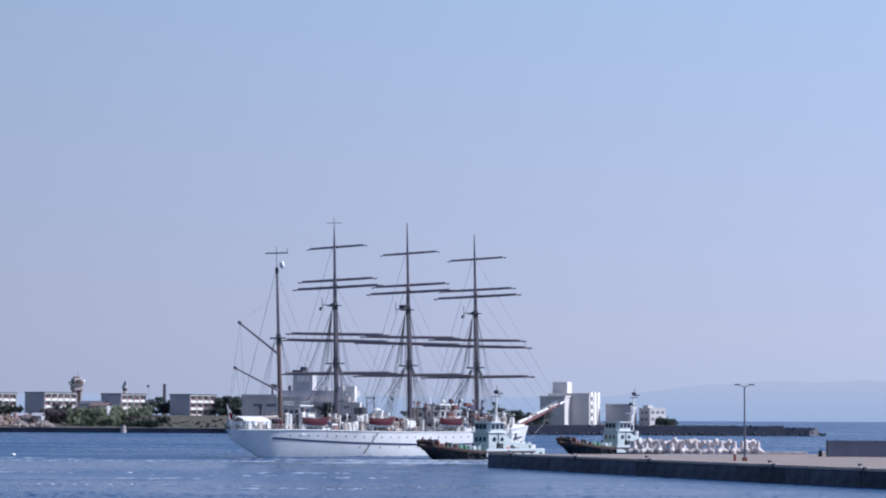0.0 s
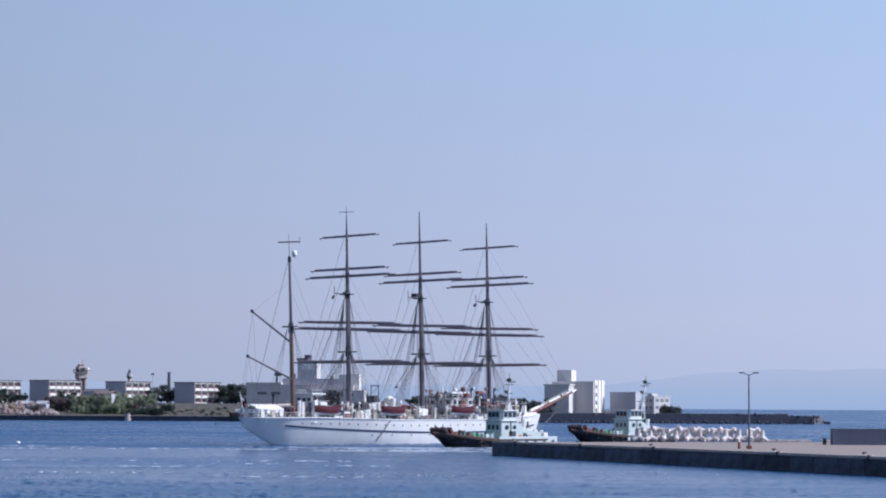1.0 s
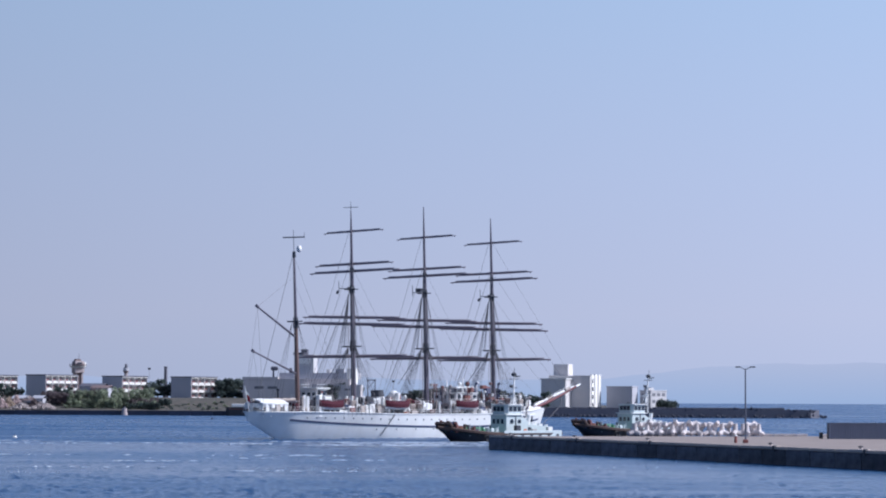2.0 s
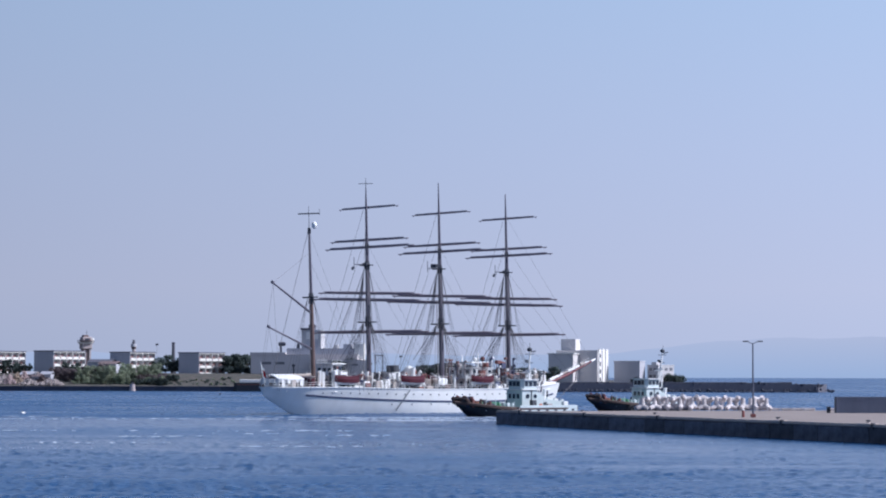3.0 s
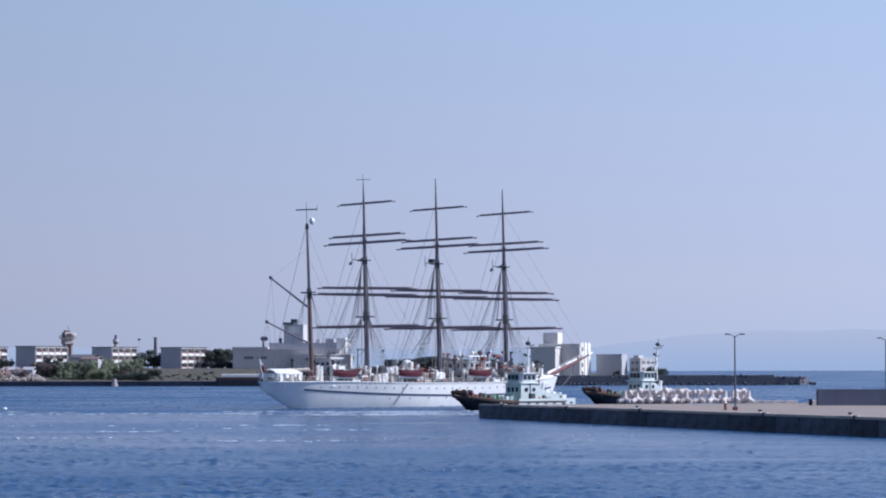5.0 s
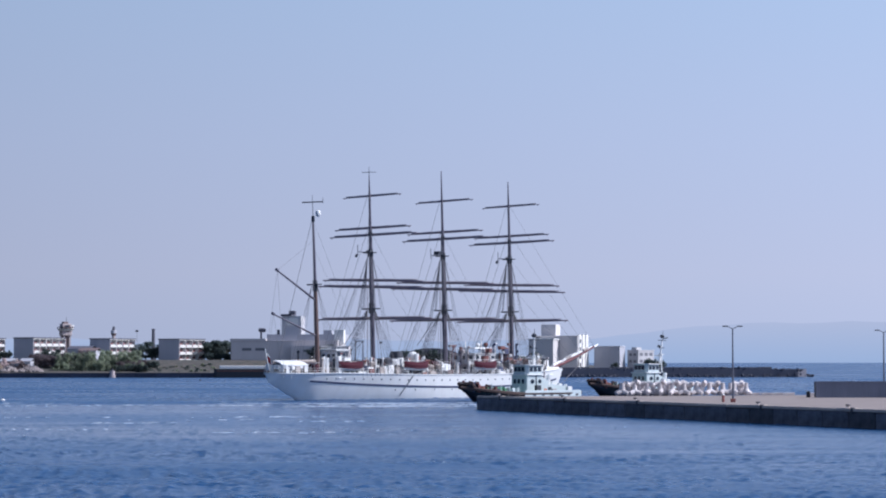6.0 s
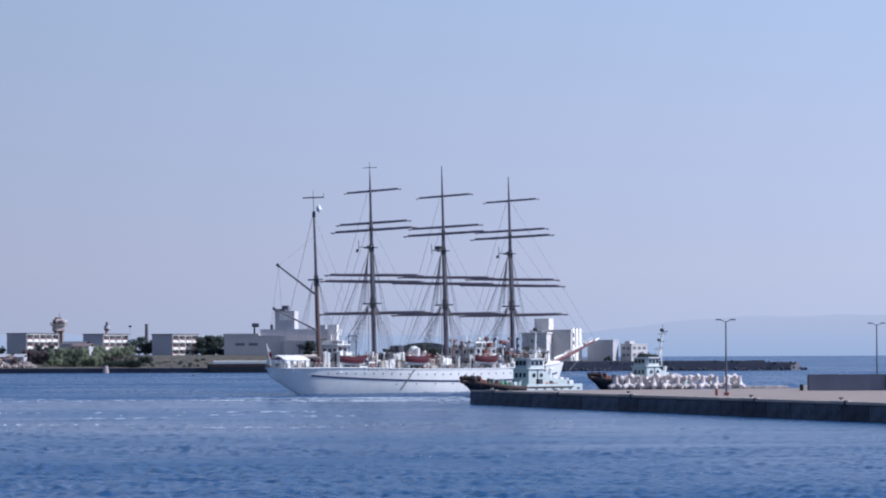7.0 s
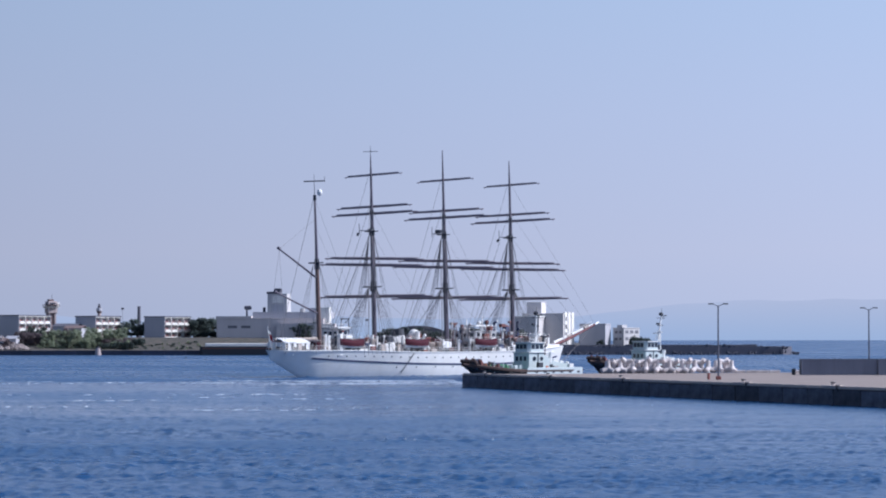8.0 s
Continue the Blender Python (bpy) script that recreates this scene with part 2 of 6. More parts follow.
ROOF = material("dark_roof", (0.11, 0.11, 0.14), 0.8, size=2)
GRASS = material("dry_grass", (0.105, 0.088, 0.075), 1.0, second=(0.035, 0.042, 0.036), size=3.5, mix=1.0, bump=0.5)
TOWER_TAN = material("weathered_tower_concrete", (0.50, 0.43, 0.42), 0.9, second=(0.30, 0.25, 0.25), size=2, mix=0.8, streaks=True)
TOWER_BROWN = material("stained_tower_concrete", (0.20, 0.145, 0.14), 0.9, second=(0.12, 0.10, 0.11), size=2, streaks=True)
LEAF = leaf_material("green_leaf", (0.27, 0.31, 0.21), (0.20, 0.235, 0.17))
LEAF_DARK = leaf_material("dark_green_leaf", (0.075, 0.10, 0.09), (0.055, 0.075, 0.072))
LEAF_BROWN = leaf_material("purple_brown_leaf", (0.17, 0.135, 0.14), (0.12, 0.098, 0.108))
BARK = material("bark", (0.09, 0.065, 0.05), 0.95, size=0.3)
ROCK = material("dark_armour_rock", (0.125, 0.125, 0.15), 0.9, second=(0.09, 0.09, 0.115), size=2.5, bump=0.5)
SAND = material("pale_rubble", (0.44, 0.38, 0.36), 0.95, second=(0.20, 0.17, 0.17), size=1.0, bump=0.5)
FOAM = material("churned_foam", (0.58, 0.63, 0.69), 0.6, second=(0.16, 0.24, 0.37), size=1.2, mix=0.9)


# ---- mesh helpers ----
def box(bm, x0, x1, y0, y1, z0, z1, bevel=0.0):
    r = bmesh.ops.create_cube(bm, size=1.0, matrix=Matrix.Translation(((x0 + x1) / 2, (y0 + y1) / 2, (z0 + z1) / 2)) @ Matrix.Diagonal((x1 - x0, y1 - y0, z1 - z0, 1)))
    if bevel:
        edges = list({e for v in r["verts"] for e in v.link_edges})
        bmesh.ops.bevel(bm, geom=edges, offset=bevel, segments=1, affect="EDGES")
    return bm


def rod(bm, p, q, r0, r1=None, n=8):
    p, q = Vector(p), Vector(q)
    d = q - p
    m = Matrix.Translation((p + q) / 2) @ d.to_track_quat("Z", "Y").to_matrix().to_4x4()
    bmesh.ops.create_cone(bm, cap_ends=True, segments=n, radius1=r0, radius2=r0 if r1 is None else r1, depth=d.length, matrix=m)
    return bm


def ball(bm, c, r, sx=1, sy=1, sz=1, n=2):
    bmesh.ops.create_icosphere(bm, subdivisions=n, radius=r, matrix=Matrix.Translation(c) @ Matrix.Diagonal((sx, sy, sz, 1)))
    return bm


def fresh():
    return bmesh.new()


def mesh_of(name, bm, mat, smooth=False):
    me = bpy.data.meshes.new(name)
    bm.to_mesh(me)
    bm.free()
    me.materials.append(mat)
    if smooth:
        me.polygons.foreach_set("use_smooth", [True] * len(me.polygons))
    return me


def part(name, bm, mat, parent, label="", smooth=False):
    ob = new(name, mesh_of(name, bm, mat, smooth))
    ob.parent = parent
    if label:
        tagged(ob, label)
    return ob


def thing(name, m, label, category, group="", kind=""):
    ob = new(name)
    ob.matrix_basis = m
    return tagged(ob, label, category, group, kind)


def solid(name, bm, mat, m, label, category, group="", kind="", smooth=False):
    ob = new(name, mesh_of(name, bm, mat, smooth))
    ob.matrix_basis = m
    return tagged(ob, label, category, group, kind)


def prism(bm, outline, z0, z1):
    """An upright prism over a list of (x, y)."""
    lo = [bm.verts.new((x, y, z0)) for x, y in outline]
    hi = [bm.verts.new((x, y, z1)) for x, y in outline]
    n = len(outline)
    bm.faces.new(lo[::-1])
    bm.faces.new(hi)
    for i in range(n):
        bm.faces.new((lo[i], lo[(i + 1) % n], hi[(i + 1) % n], hi[i]))
    bmesh.ops.recalc_face_normals(bm, faces=bm.faces)
    return bm


# ---- the sea ----
def make_sea():
    """One sheet to the horizon: real waves in the harbour, wider cells farther out."""
    rng = np.random.default_rng(4)
    us = np.concatenate([[-300, -60, -12, -4, -1.6], np.linspace(-1.15, 1.15, 420), [1.6, 4, 12, 60, 300]])
    near = [115.0]
    while near[-1] < 1080:
        near.append(near[-1] * 1.0047)
    ys = np.concatenate([[-4800, -1500, -500, -200, -60, 0, 40, 80], near, [1200, 1500, 2000, 2800, 3800, 4900]])
    gu, gy = np.meshgrid(us, ys)
    gx = np.clip(gu * np.maximum(gy, 100) * 0.21, -4900, 4900)
    gz = np.zeros_like(gx)
    for k in range(90):
        wave = 0.55 * (2.3 / 0.55) ** rng.random()
        a = radians(205) + rng.normal(0, 0.8)
        amp = 0.0058 * wave ** 0.9
        gz += amp * np.sin(2 * np.pi / wave * (gx * math.cos(a) + gy * math.sin(a)) + rng.uniform(0, 6.28))
    for k in range(34):
        wave = rng.uniform(2.4, 6.5)
        a = radians(255) + rng.normal(0, 0.45)
        gz += 0.0015 * wave * np.sin(2 * np.pi / wave * (gx * math.cos(a) + gy * math.sin(a)) + rng.uniform(0, 6.28))
    # gusts: calmer lanes and ruffled lanes that lie across the harbour
    lanes = np.zeros_like(gx)
    for k in range(9):
        a, wave = radians(90) + rng.normal(0, 0.06), rng.uniform(14, 70)
        lanes += np.sin(2 * np.pi / wave * (gx * math.cos(a) + gy * math.sin(a)) + rng.uniform(0, 6.28) + 1.4 * np.sin(gx / rng.uniform(9, 40)))
    gz *= np.clip(0.95 + 0.07 * lanes, 0.6, 1.25)
    # smoother water churned flat behind the vessels
    slick = np.zeros_like(gx)
    for k in range(10):
        a, wave = radians(90) + rng.normal(0, 0.05), rng.uniform(7, 34)
        slick += np.sin(2 * np.pi / wave * (gx * math.cos(a) + gy * math.sin(a)) + rng.uniform(0, 6.28) + 1.6 * np.sin(gx / rng.uniform(8, 30) + rng.uniform(0, 6)))
    slick = 0.5 + 0.5 * np.tanh(0.7 * slick)
    flat = np.clip((470 - gy) / 45, 0, 1) * np.clip((gy - 170) / 120, 0.25, 1) * (0.5 + 0.44 * np.clip(gx / 30, -1, 1))
    gz *= 1 - flat * (0.24 + 0.5 * slick)
    gz *= 1 - 0.3 * slick ** 3
    gz *= 1 + (0.2 - 0.12 * np.clip(gx / 30, -1, 1)) * np.clip((280 - gy) / 110, 0, 1)
    gz *= 1 + 1.3 * np.clip((gy - 420) / 200, 0, 1)
    inside = (np.abs(gu) < 1.14) & (gy > 114) & (gy < 1080)
    gz = np.where(inside, gz * np.clip((1080 - gy) / 150, 0, 1), 0.0)
    w, h = len(us), len(ys)
    verts = np.stack([gx.ravel(), gy.ravel(), gz.ravel()], 1)
    i = (np.arange(h - 1)[:, None] * w + np.arange(w - 1)[None, :]).ravel()
    faces = np.stack([i, i + 1, i + 1 + w, i + w], 1)
    me = bpy.data.meshes.new("water")
    me.from_pydata(verts.tolist(), [], faces.tolist())
    me.polygons.foreach_set("use_smooth", [True] * len(me.polygons))
    me.materials.append(SEA)
    return tagged(new("water", me), "rippled blue harbour water under a hazy sky", "water", kind="structure")


water = make_sea()


def make_hills():
    bm = fresh()
    rng = random.Random(3)
    n = 140
    rows = []
    for i in range(n + 1):
        a = -42 + 84 * i / n
        x = 4650 * math.tan(radians(a))
        bearing = x / 4650 * 4230 + 784
        h = 34 + 14 * noise.noise((bearing * 0.004, 1.0, 0)) + 3 * noise.noise((bearing * 0.03, 2.0, 0))
        h += 36 / (1 + math.exp(-(bearing - 1180) / 70)) + 5 * noise.noise((bearing * 0.012, 5.0, 0))
        rows.append((bm.verts.new((x, 4650, -2)), bm.verts.new((x, 4650, 8.5 + max(h, 6))), bm.verts.new((x, 4800, -2))))
    for a, b in zip(rows, rows[1:]):
        bm.faces.new((a[0], b[0], b[1], a[1]))
        bm.faces.new((a[1], b[1], b[2], a[2]))
    return solid("backdrop", bm, HILL, Matrix(), "long hills across the bay, their blue-grey haze painted as a glow", "hills", kind="structure")


make_hills()


# ---- the quay in the foreground ----
QUAY_TOP = 2.2
CORNER = Vector((9.4, 399.0, 0))
ALONG = Vector((0.378, -0.926, 0)).normalized()
QUAY_TURN = math.degrees(math.atan2(ALONG.y, ALONG.x))


def edge_point(s, inward=0.0, z=QUAY_TOP):
    side = Vector((-ALONG.y, ALONG.x, 0))
    p = CORNER + ALONG * s + side * inward
    return Vector((p.x, p.y, z))


def on_edge(s, inward=0.0, z=QUAY_TOP, turn=0.0):
    p = edge_point(s, inward, z)
    return pose(p.x, p.y, p.z, 0, 0, QUAY_TURN + turn)


def make_quay():
    core = [tuple(edge_point(0.6, 0.45).xy), tuple(edge_point(480, 0.45).xy), (420, -60), (420, 446), (70, 414)]
    quay = solid("quay", prism(fresh(), core, -4, QUAY_TOP - 0.02), CONCRETE, Matrix(), "weathered concrete quay with dark stained wall and pale kerb", "quay", kind="structure")
    rng = random.Random(5)
    face = mesh_of("wall_panel", box(fresh(), 0, 5.84, 0.0, 0.5, -3, 1.98, 0.06), QUAY_FACE)
    cap = mesh_of("cap_block", box(fresh(), 0, 5.95, -0.08, 4.6, 2.0, QUAY_TOP, 0.03), KERB)
    kerb = mesh_of("kerb", box(fresh(), 0.03, 2.97, 0.05, 0.32, 0, 0.16, 0.04), KERB)
    for i in range(40):
        p = new("wall_panel", face)
        p.parent = quay
        p.matrix_basis = on_edge(i * 6.0, rng.uniform(0, 0.06), rng.uniform(-0.14, 0.0))
        c = new("cap_block", cap)
        c.parent = quay
        c.matrix_basis = on_edge(i * 6.0, 0, 0)
        for j in range(2):
            k = new("kerb", kerb)
            k.parent = quay
            k.matrix_basis = on_edge(i * 6.0 + j * 3.0, 0, QUAY_TOP)
    # end face of the quay, at the corner
    end = fresh()
    box(end, -0.25, 0.2, 0.0, 18, -3, 1.98, 0.05)
    p = part("end_wall", end, QUAY_FACE, quay)
    p.matrix_basis = pose(CORNER.x, CORNER.y, 0, 0, 0, math.degrees(math.atan2(15, 60.6)) - 90)
    return quay


quay = make_quay()


def make_bollard(m):
    b = thing("mooring_bollard", m, "stout pale mooring bollard on a whitened plinth at the quay edge", "bollard", "bollards along the quay")
    part("plinth", box(fresh(), -1.6, 1.6, -0.18, 1.15, -0.1, 0.22, 0.06), KERB, b)
    bm = rod(fresh(), (0, 0.6, 0.3), (0, 0.6, 0.5), 0.24, 0.2, 12)
    part("post", bm, BLOCK, b)
    bm = rod(fresh(), (0, 0.6, 0.48), (0, 0.6, 0.64), 0.32, 0.28, 12)
    part("head", bm, DARK, b, "dark bollard head")
    part("fender_plate", box(fresh(), 1.7, 2.1, -0.2, 0.3, -0.45, 0.3, 0.05), DARK, b)
    return b


first_bollard = make_bollard(on_edge(31.7, 0, QUAY_TOP))
for s in (7.5, 56.1, 91.2, 113.0, 137.0, 162.0):
    copy_thing(first_bollard, on_edge(s, 0, QUAY_TOP))


def make_street_lamp(m):
    lamp = thing("street_lamp", m, "tall dark grey double-armed lamp post on the quay", "street lamp", "lamps on the quay")
    part("base", box(fresh(), -0.35, 0.35, -0.35, 0.35, 0, 0.5, 0.05), RED_OXIDE, lamp, "rust-red painted base")
    part("pole", rod(fresh(), (0, 0, 0.4), (0, 0, 10.7), 0.15, 0.09, 10), LAMP_GREY, lamp)
    arms = fresh()
    rod(arms, (0, 0, 10.6), (-0.75, 0, 10.95), 0.06, 0.05, 6)
    rod(arms, (0, 0, 10.6), (0.75, 0, 10.95), 0.06, 0.05, 6)
    part("arm", arms, LAMP_GREY, lamp)
    for sx in (-1, 1):
        head = fresh()
        box(head, min(sx * 0.65, sx * 1.45), max(sx * 0.65, sx * 1.45), -0.18, 0.18, 10.88, 11.06, 0.05)
        part("lamp_head", head, DARK, lamp)
    return lamp


lamp = make_street_lamp(pose(45.2, 346, QUAY_TOP))
copy_thing(lamp, pose(76.8, 396, QUAY_TOP))


def make_hydrant(m):
    h = thing("hydrant_box", m, "small red and white hydrant post on the quay", "hydrant")
    part("post", rod(fresh(), (0, 0, 0), (0, 0, 1.0), 0.22, 0.20, 10), RED_OXIDE, h)
    part("cap", rod(fresh(), (0, 0, 1.0), (0, 0, 1.2), 0.24, 0.12, 10), WHITE, h)
    return h


make_hydrant(pose(43.9, 347, QUAY_TOP))


def make_container(m, length, label):
    """A corrugated steel container with doors and corner posts."""
    c = thing("shipping_container", m, label, "container", "containers on the quay")
    h, d = 2.6, 2.44
    body = fresh()
    n = int(length / 0.28)
    pts = []
    for i in range(n):
        x = 0.15 + (length - 0.3) * i / n
        w = (length - 0.3) / n
        pts += [(x, 0.03), (x + 0.3 * w, 0.03), (x + 0.5 * w, 0.09), (x + 0.8 * w, 0.09)]
    pts.append((length - 0.15, 0.03))
    outline = pts + [(x, d - y) for x, y in reversed(pts)]
    prism(body, outline, 0.12, h - 0.1)
    part("body", body, CONTAINER, c)
    part("roof", box(fresh(), 0.1, length - 0.1, 0.05, d - 0.05, h - 0.1, h - 0.03), CONTAINER, c)
    for x in (0, length - 0.16):
        for y in (0, d - 0.16):
            part("corner_post", box(fresh(), x, x + 0.16, y, y + 0.16, 0, h), CONTAINER, c)
    for z in (0, h - 0.13):
        rail = fresh()
        box(rail, 0.16, length - 0.16, 0.0, 0.1, z, z + 0.13)
        box(rail, 0.16, length - 0.16, d - 0.1, d, z, z + 0.13)
        part("side_rail", rail, CONTAINER, c)
    for y in (0.2, 1.24):
        door = part("door", box(fresh(), -0.04, 0.06, y, y + 1.0, 0.15, h - 0.15, 0.02), CONTAINER, c)
        bm = fresh()
        for k in (0.3, 0.7):
            rod(bm, (-0.08, y + k, 0.2), (-0.08, y + k, h - 0.2), 0.03, n=6)
        part("lock_bar", bm, STEEL, door)
    return c


make_container(pose(63.9, 386, QUAY_TOP, 0, 0, -1.5), 12.2, "long dark grey corrugated steel container on the quay")
make_container(pose(76.25, 385.3, QUAY_TOP - 0.0, 0, 0, -1.0), 12.2, "grey corrugated container standing end to end with another")
make_container(pose(88.6, 385.0, QUAY_TOP, 0, 0, 0.5), 12.2, "grey corrugated container at the end of the row")


def make_armour_block():
    """A four-legged concrete armour unit standing on three legs."""
    bm = fresh()
    c = Vector((0, 0, 0.62))
    for k in range(3):
        a = radians(90 + 120 * k)
        d = Vector((math.cos(a) * 0.94, math.sin(a) * 0.94, -0.34))
        rod(bm, c - d * 0.1, c + d * 1.05, 0.40, 0.29, 10)
    rod(bm, c - Vector((0, 0, 0.1)), c + Vector((0, 0, 1.15)), 0.40, 0.27, 10)
    ball(bm, c, 0.46, n=2)
    return bm


def make_armour_blocks():
    rng = random.Random(11)
    block = make_armour_block()
    bmesh.ops.scale(block, vec=(1.16, 1.16, 1.2), verts=block.verts)
    base = solid("concrete_armour_block", block, BLOCK, pose(35, 408, QUAY_TOP + 0.02), "whitish four-legged concrete armour block stored on the quay", "armour block", "armour blocks on the quay", smooth=False)
    for i in range(11):
        x = 34.4 + i * 2.13 + rng.uniform(-0.12, 0.12)
        y = 407.0 + 0.1 * rng.random() + (x - 34) * 0.06
        copy_thing(base, pose(x, y, QUAY_TOP + 0.02, 0, 0, rng.uniform(0, 120)))
        copy_thing(base, pose(x + rng.uniform(-0.4, 0.5), y + 2.7, QUAY_TOP + 0.02, 0, 0, rng.uniform(0, 120)))
        if i < 10 and i != 8:
            copy_thing(base, pose(x + 1.06, y + rng.uniform(0.5, 1.4), QUAY_TOP + 2.55 + rng.uniform(-0.15, 0.1), 180 + rng.uniform(-14, 14), rng.uniform(-14, 14), rng.uniform(0, 120)))
    bpy.data.objects.remove(base)


make_armour_blocks()


def make_sea_wall():
    """Low pale wall along the far edge of the quay."""
    rng = random.Random(2)
    me = mesh_of("wall_block", box(fresh(), 0, 1.9, 0, 0.5, 0, 0.42, 0.05), BLOCK)
    wall = thing("low_wall", pose(56.5, 410.6, QUAY_TOP, 0, 0, 4), "low broken row of pale concrete kerb blocks on the quay", "low wall", kind="structure")
    for i in range(9):
        if i == 4:
            continue
        b = new("wall_block", me)
        b.parent = wall
        b.matrix_basis = pose(i * 2.0, rng.uniform(-0.1, 0.1), 0, 0, 0, rng.uniform(-2, 2))


make_sea_wall()


# ---- the far shore ----
def ground_height(x, y):
    if y < 1094:
        return 2.05
    high = 8.0 - 4.4 / (1 + math.exp(-(x + 20) / 14))
    k = min(max((y - 1098) / 50, 0), 1)
    return 2.1 + (high - 2.1) * k * k * (3 - 2 * k)


def make_land():
    bm = fresh()
    xs = [-1500, -900, -600, -450] + list(range(-320, 120, 8)) + [124]
    ys = [1090.5, 1094, 1098, 1104, 1112, 1120, 1130, 1140, 1150, 1165, 1200, 1300, 1500, 1800]
    grid = [[bm.verts.new((x, y, ground_height(x, y) + 0.25 * noise.noise((x * 0.1, y * 0.1, 0)) * (y > 1100))) for x in xs] for y in ys]
    for r0, r1 in zip(grid, grid[1:]):
        for i in range(len(xs) - 1):
            bm.faces.new((r0[i], r0[i + 1], r1[i + 1], r1[i]))
    low = [bm.verts.new((124, y, -3)) for y in ys]
    for i in range(len(ys) - 1):
        bm.faces.new((grid[i][-1], low[i], low[i + 1], grid[i + 1][-1]))
    return solid("ground", bm, GRASS, Matrix(), "rising shore with dry grass behind a sea wall", "ground", kind="structure", smooth=True)


make_land()


def make_shore_wall():
    wall = thing("shore_wall", Matrix(), "long dark wet concrete sea wall along the shore", "sea wall", kind="structure")
    me = mesh_of("wall_panel", box(fresh(), 0, 9.9, 0, 1.0, -3, 1.9, 0.05), SHORE_WALL)
    cap = mesh_of("cap_block", box(fresh(), 0, 9.96, -0.2, 1.2, 1.9, 2.2, 0.05), SHORE_WALL)
    for i in range(33):
        for data, name in ((me, "wall_panel"), (cap, "cap_block")):
            p = new(name, data)
            p.parent = wall
            p.matrix_basis = pose(-240 + i * 10.0, 1089.4, 0)


make_shore_wall()


def make_breakwater():
    bw = thing("breakwater", Matrix(), "dark stone breakwater with concrete crown and rock armour", "breakwater", kind="structure")
    rng = random.Random(8)
    core = fresh()
    outline = [(30, 1089), (172, 1089), (177, 1096), (172, 1103), (30, 1103)]
    prism(core, outline, -3, 3.7)
    part("crown_wall", core, ROCK, bw)
    top = fresh()
    x = 31.0
    while x < 160:
        w = rng.uniform(5, 9)
        box(top, x, x + w - 0.1, 1090.3, 1096, 3.7, 4.45 + rng.uniform(-0.1, 0.25), 0.05)
        x += w
    part("parapet", top, ROCK, bw)
    rocks = fresh()
    for i in range(260):
        x = rng.uniform(32, 180)
        k = rng.random()
        y = 1086.8 + 3.4 * k
        z = -0.5 + 2.0 * k
        if x > 170:
            y = 1090 + rng.uniform(-4, 8)
            z = 3.0 * (1 - abs(x - 170) / 12) * rng.uniform(0.3, 1)
        r = rng.uniform(0.6, 1.1)
        bmesh.ops.create_icosphere(rocks, subdivisions=1, radius=r, matrix=Matrix.Translation((x, y, z)) @ Euler((rng.random() * 6, rng.random() * 6, 0)).to_matrix().to_4x4() @ Matrix.Diagonal((1, rng.uniform(0.6, 1), rng.uniform(0.6, 0.9), 1)))
    for i in range(150):
        x = 60 + 114 * rng.random() ** 0.6
        r = rng.uniform(0.5, 1.0)
        bmesh.ops.create_icosphere(rocks, subdivisions=1, radius=r, matrix=Matrix.Translation((x, rng.uniform(1089.2, 1092.5), (3.75 if x < 150 else 3.1) + rng.uniform(-0.4, 0.25))) @ Euler((rng.random() * 6, rng.random() * 6, 0)).to_matrix().to_4x4() @ Matrix.Diagonal((1.3, 1, 0.6, 1)))
    tagged(part("rock_armour", rocks, SHORE_WALL, bw), kind="stuff")


make_breakwater()


def make_apartment(m, length, label, depth=12.2, floors=3, storey=3.45):
    """A slab block: blind gable, white balcony fronts in rows, deep-set windows."""
    a = thing("apartment_block", m, label, "apartment block", "apartment blocks on the shore")
    h = floors * storey
    part("wall", box(fresh(), 0, length, 1.6, depth, -3, h), WALL, a)
    for x in (-0.25, length):
        part("gable", box(fresh(), x, x + 0.25, 0.0, depth + 0.1, -3, h + 0.3), WALL_GREY, a, "blind grey end wall")
    part("roof", box(fresh(), -0.5, length + 0.5, -0.3, depth + 0.4, h + 0.3, h + 0.75, 0.05), ROOF, a)
    n = max(int(length // 4.6), 4)
    bay = length / n
    for f in range(floors):
        z = f * storey
        part("balcony_slab", box(fresh(), 0, length, 0, 1.6, z - 0.18, z), BALCONY, a)
        for k in range(n):
            x = k * bay
            part("balcony_front", box(fresh(), x + 0.7, x + bay - 0.5, 0.0, 0.14, z, z + 1.1, 0.02), BALCONY, a)
            win = fresh()
            box(win, x + 0.5, x + bay - 0.5, 1.52, 1.62, z + 0.1, z + 2.3)
            part("window", win, CURTAIN, a)
        for k in range(1, n):
            part("partition", box(fresh(), k * bay - 0.1, k * bay + 0.1, 0.02, 1.6, z, z + storey - 0.18), BALCONY, a)
    part("eaves_band", box(fresh(), 0, length, 0.0, 1.6, h - 0.15, h + 0.3), BALCONY, a)
    return a


def far(bearing, d):
    """Metres to the right of the middle line, at the distance d, of a bearing given as tangent in 4230ths."""
    return (bearing - 784) / 4230 * d


for bearing, top, length, label in (
    (-8, 18.2, 25, "long three-storey apartment block with white balconies, by the shore"),
    (101, 18.4, 24.5, "three-storey apartment block with blind grey end wall and white balconies"),
    (236, 17.9, 20, "three-storey apartment block partly behind green trees"),
    (358, 17.7, 21.5, "three-storey apartment block with three rows of white balconies in view"),
):
    make_apartment(pose(far(bearing, 1172), 1172, top - 10.35, 0, 0, 60), length, label)


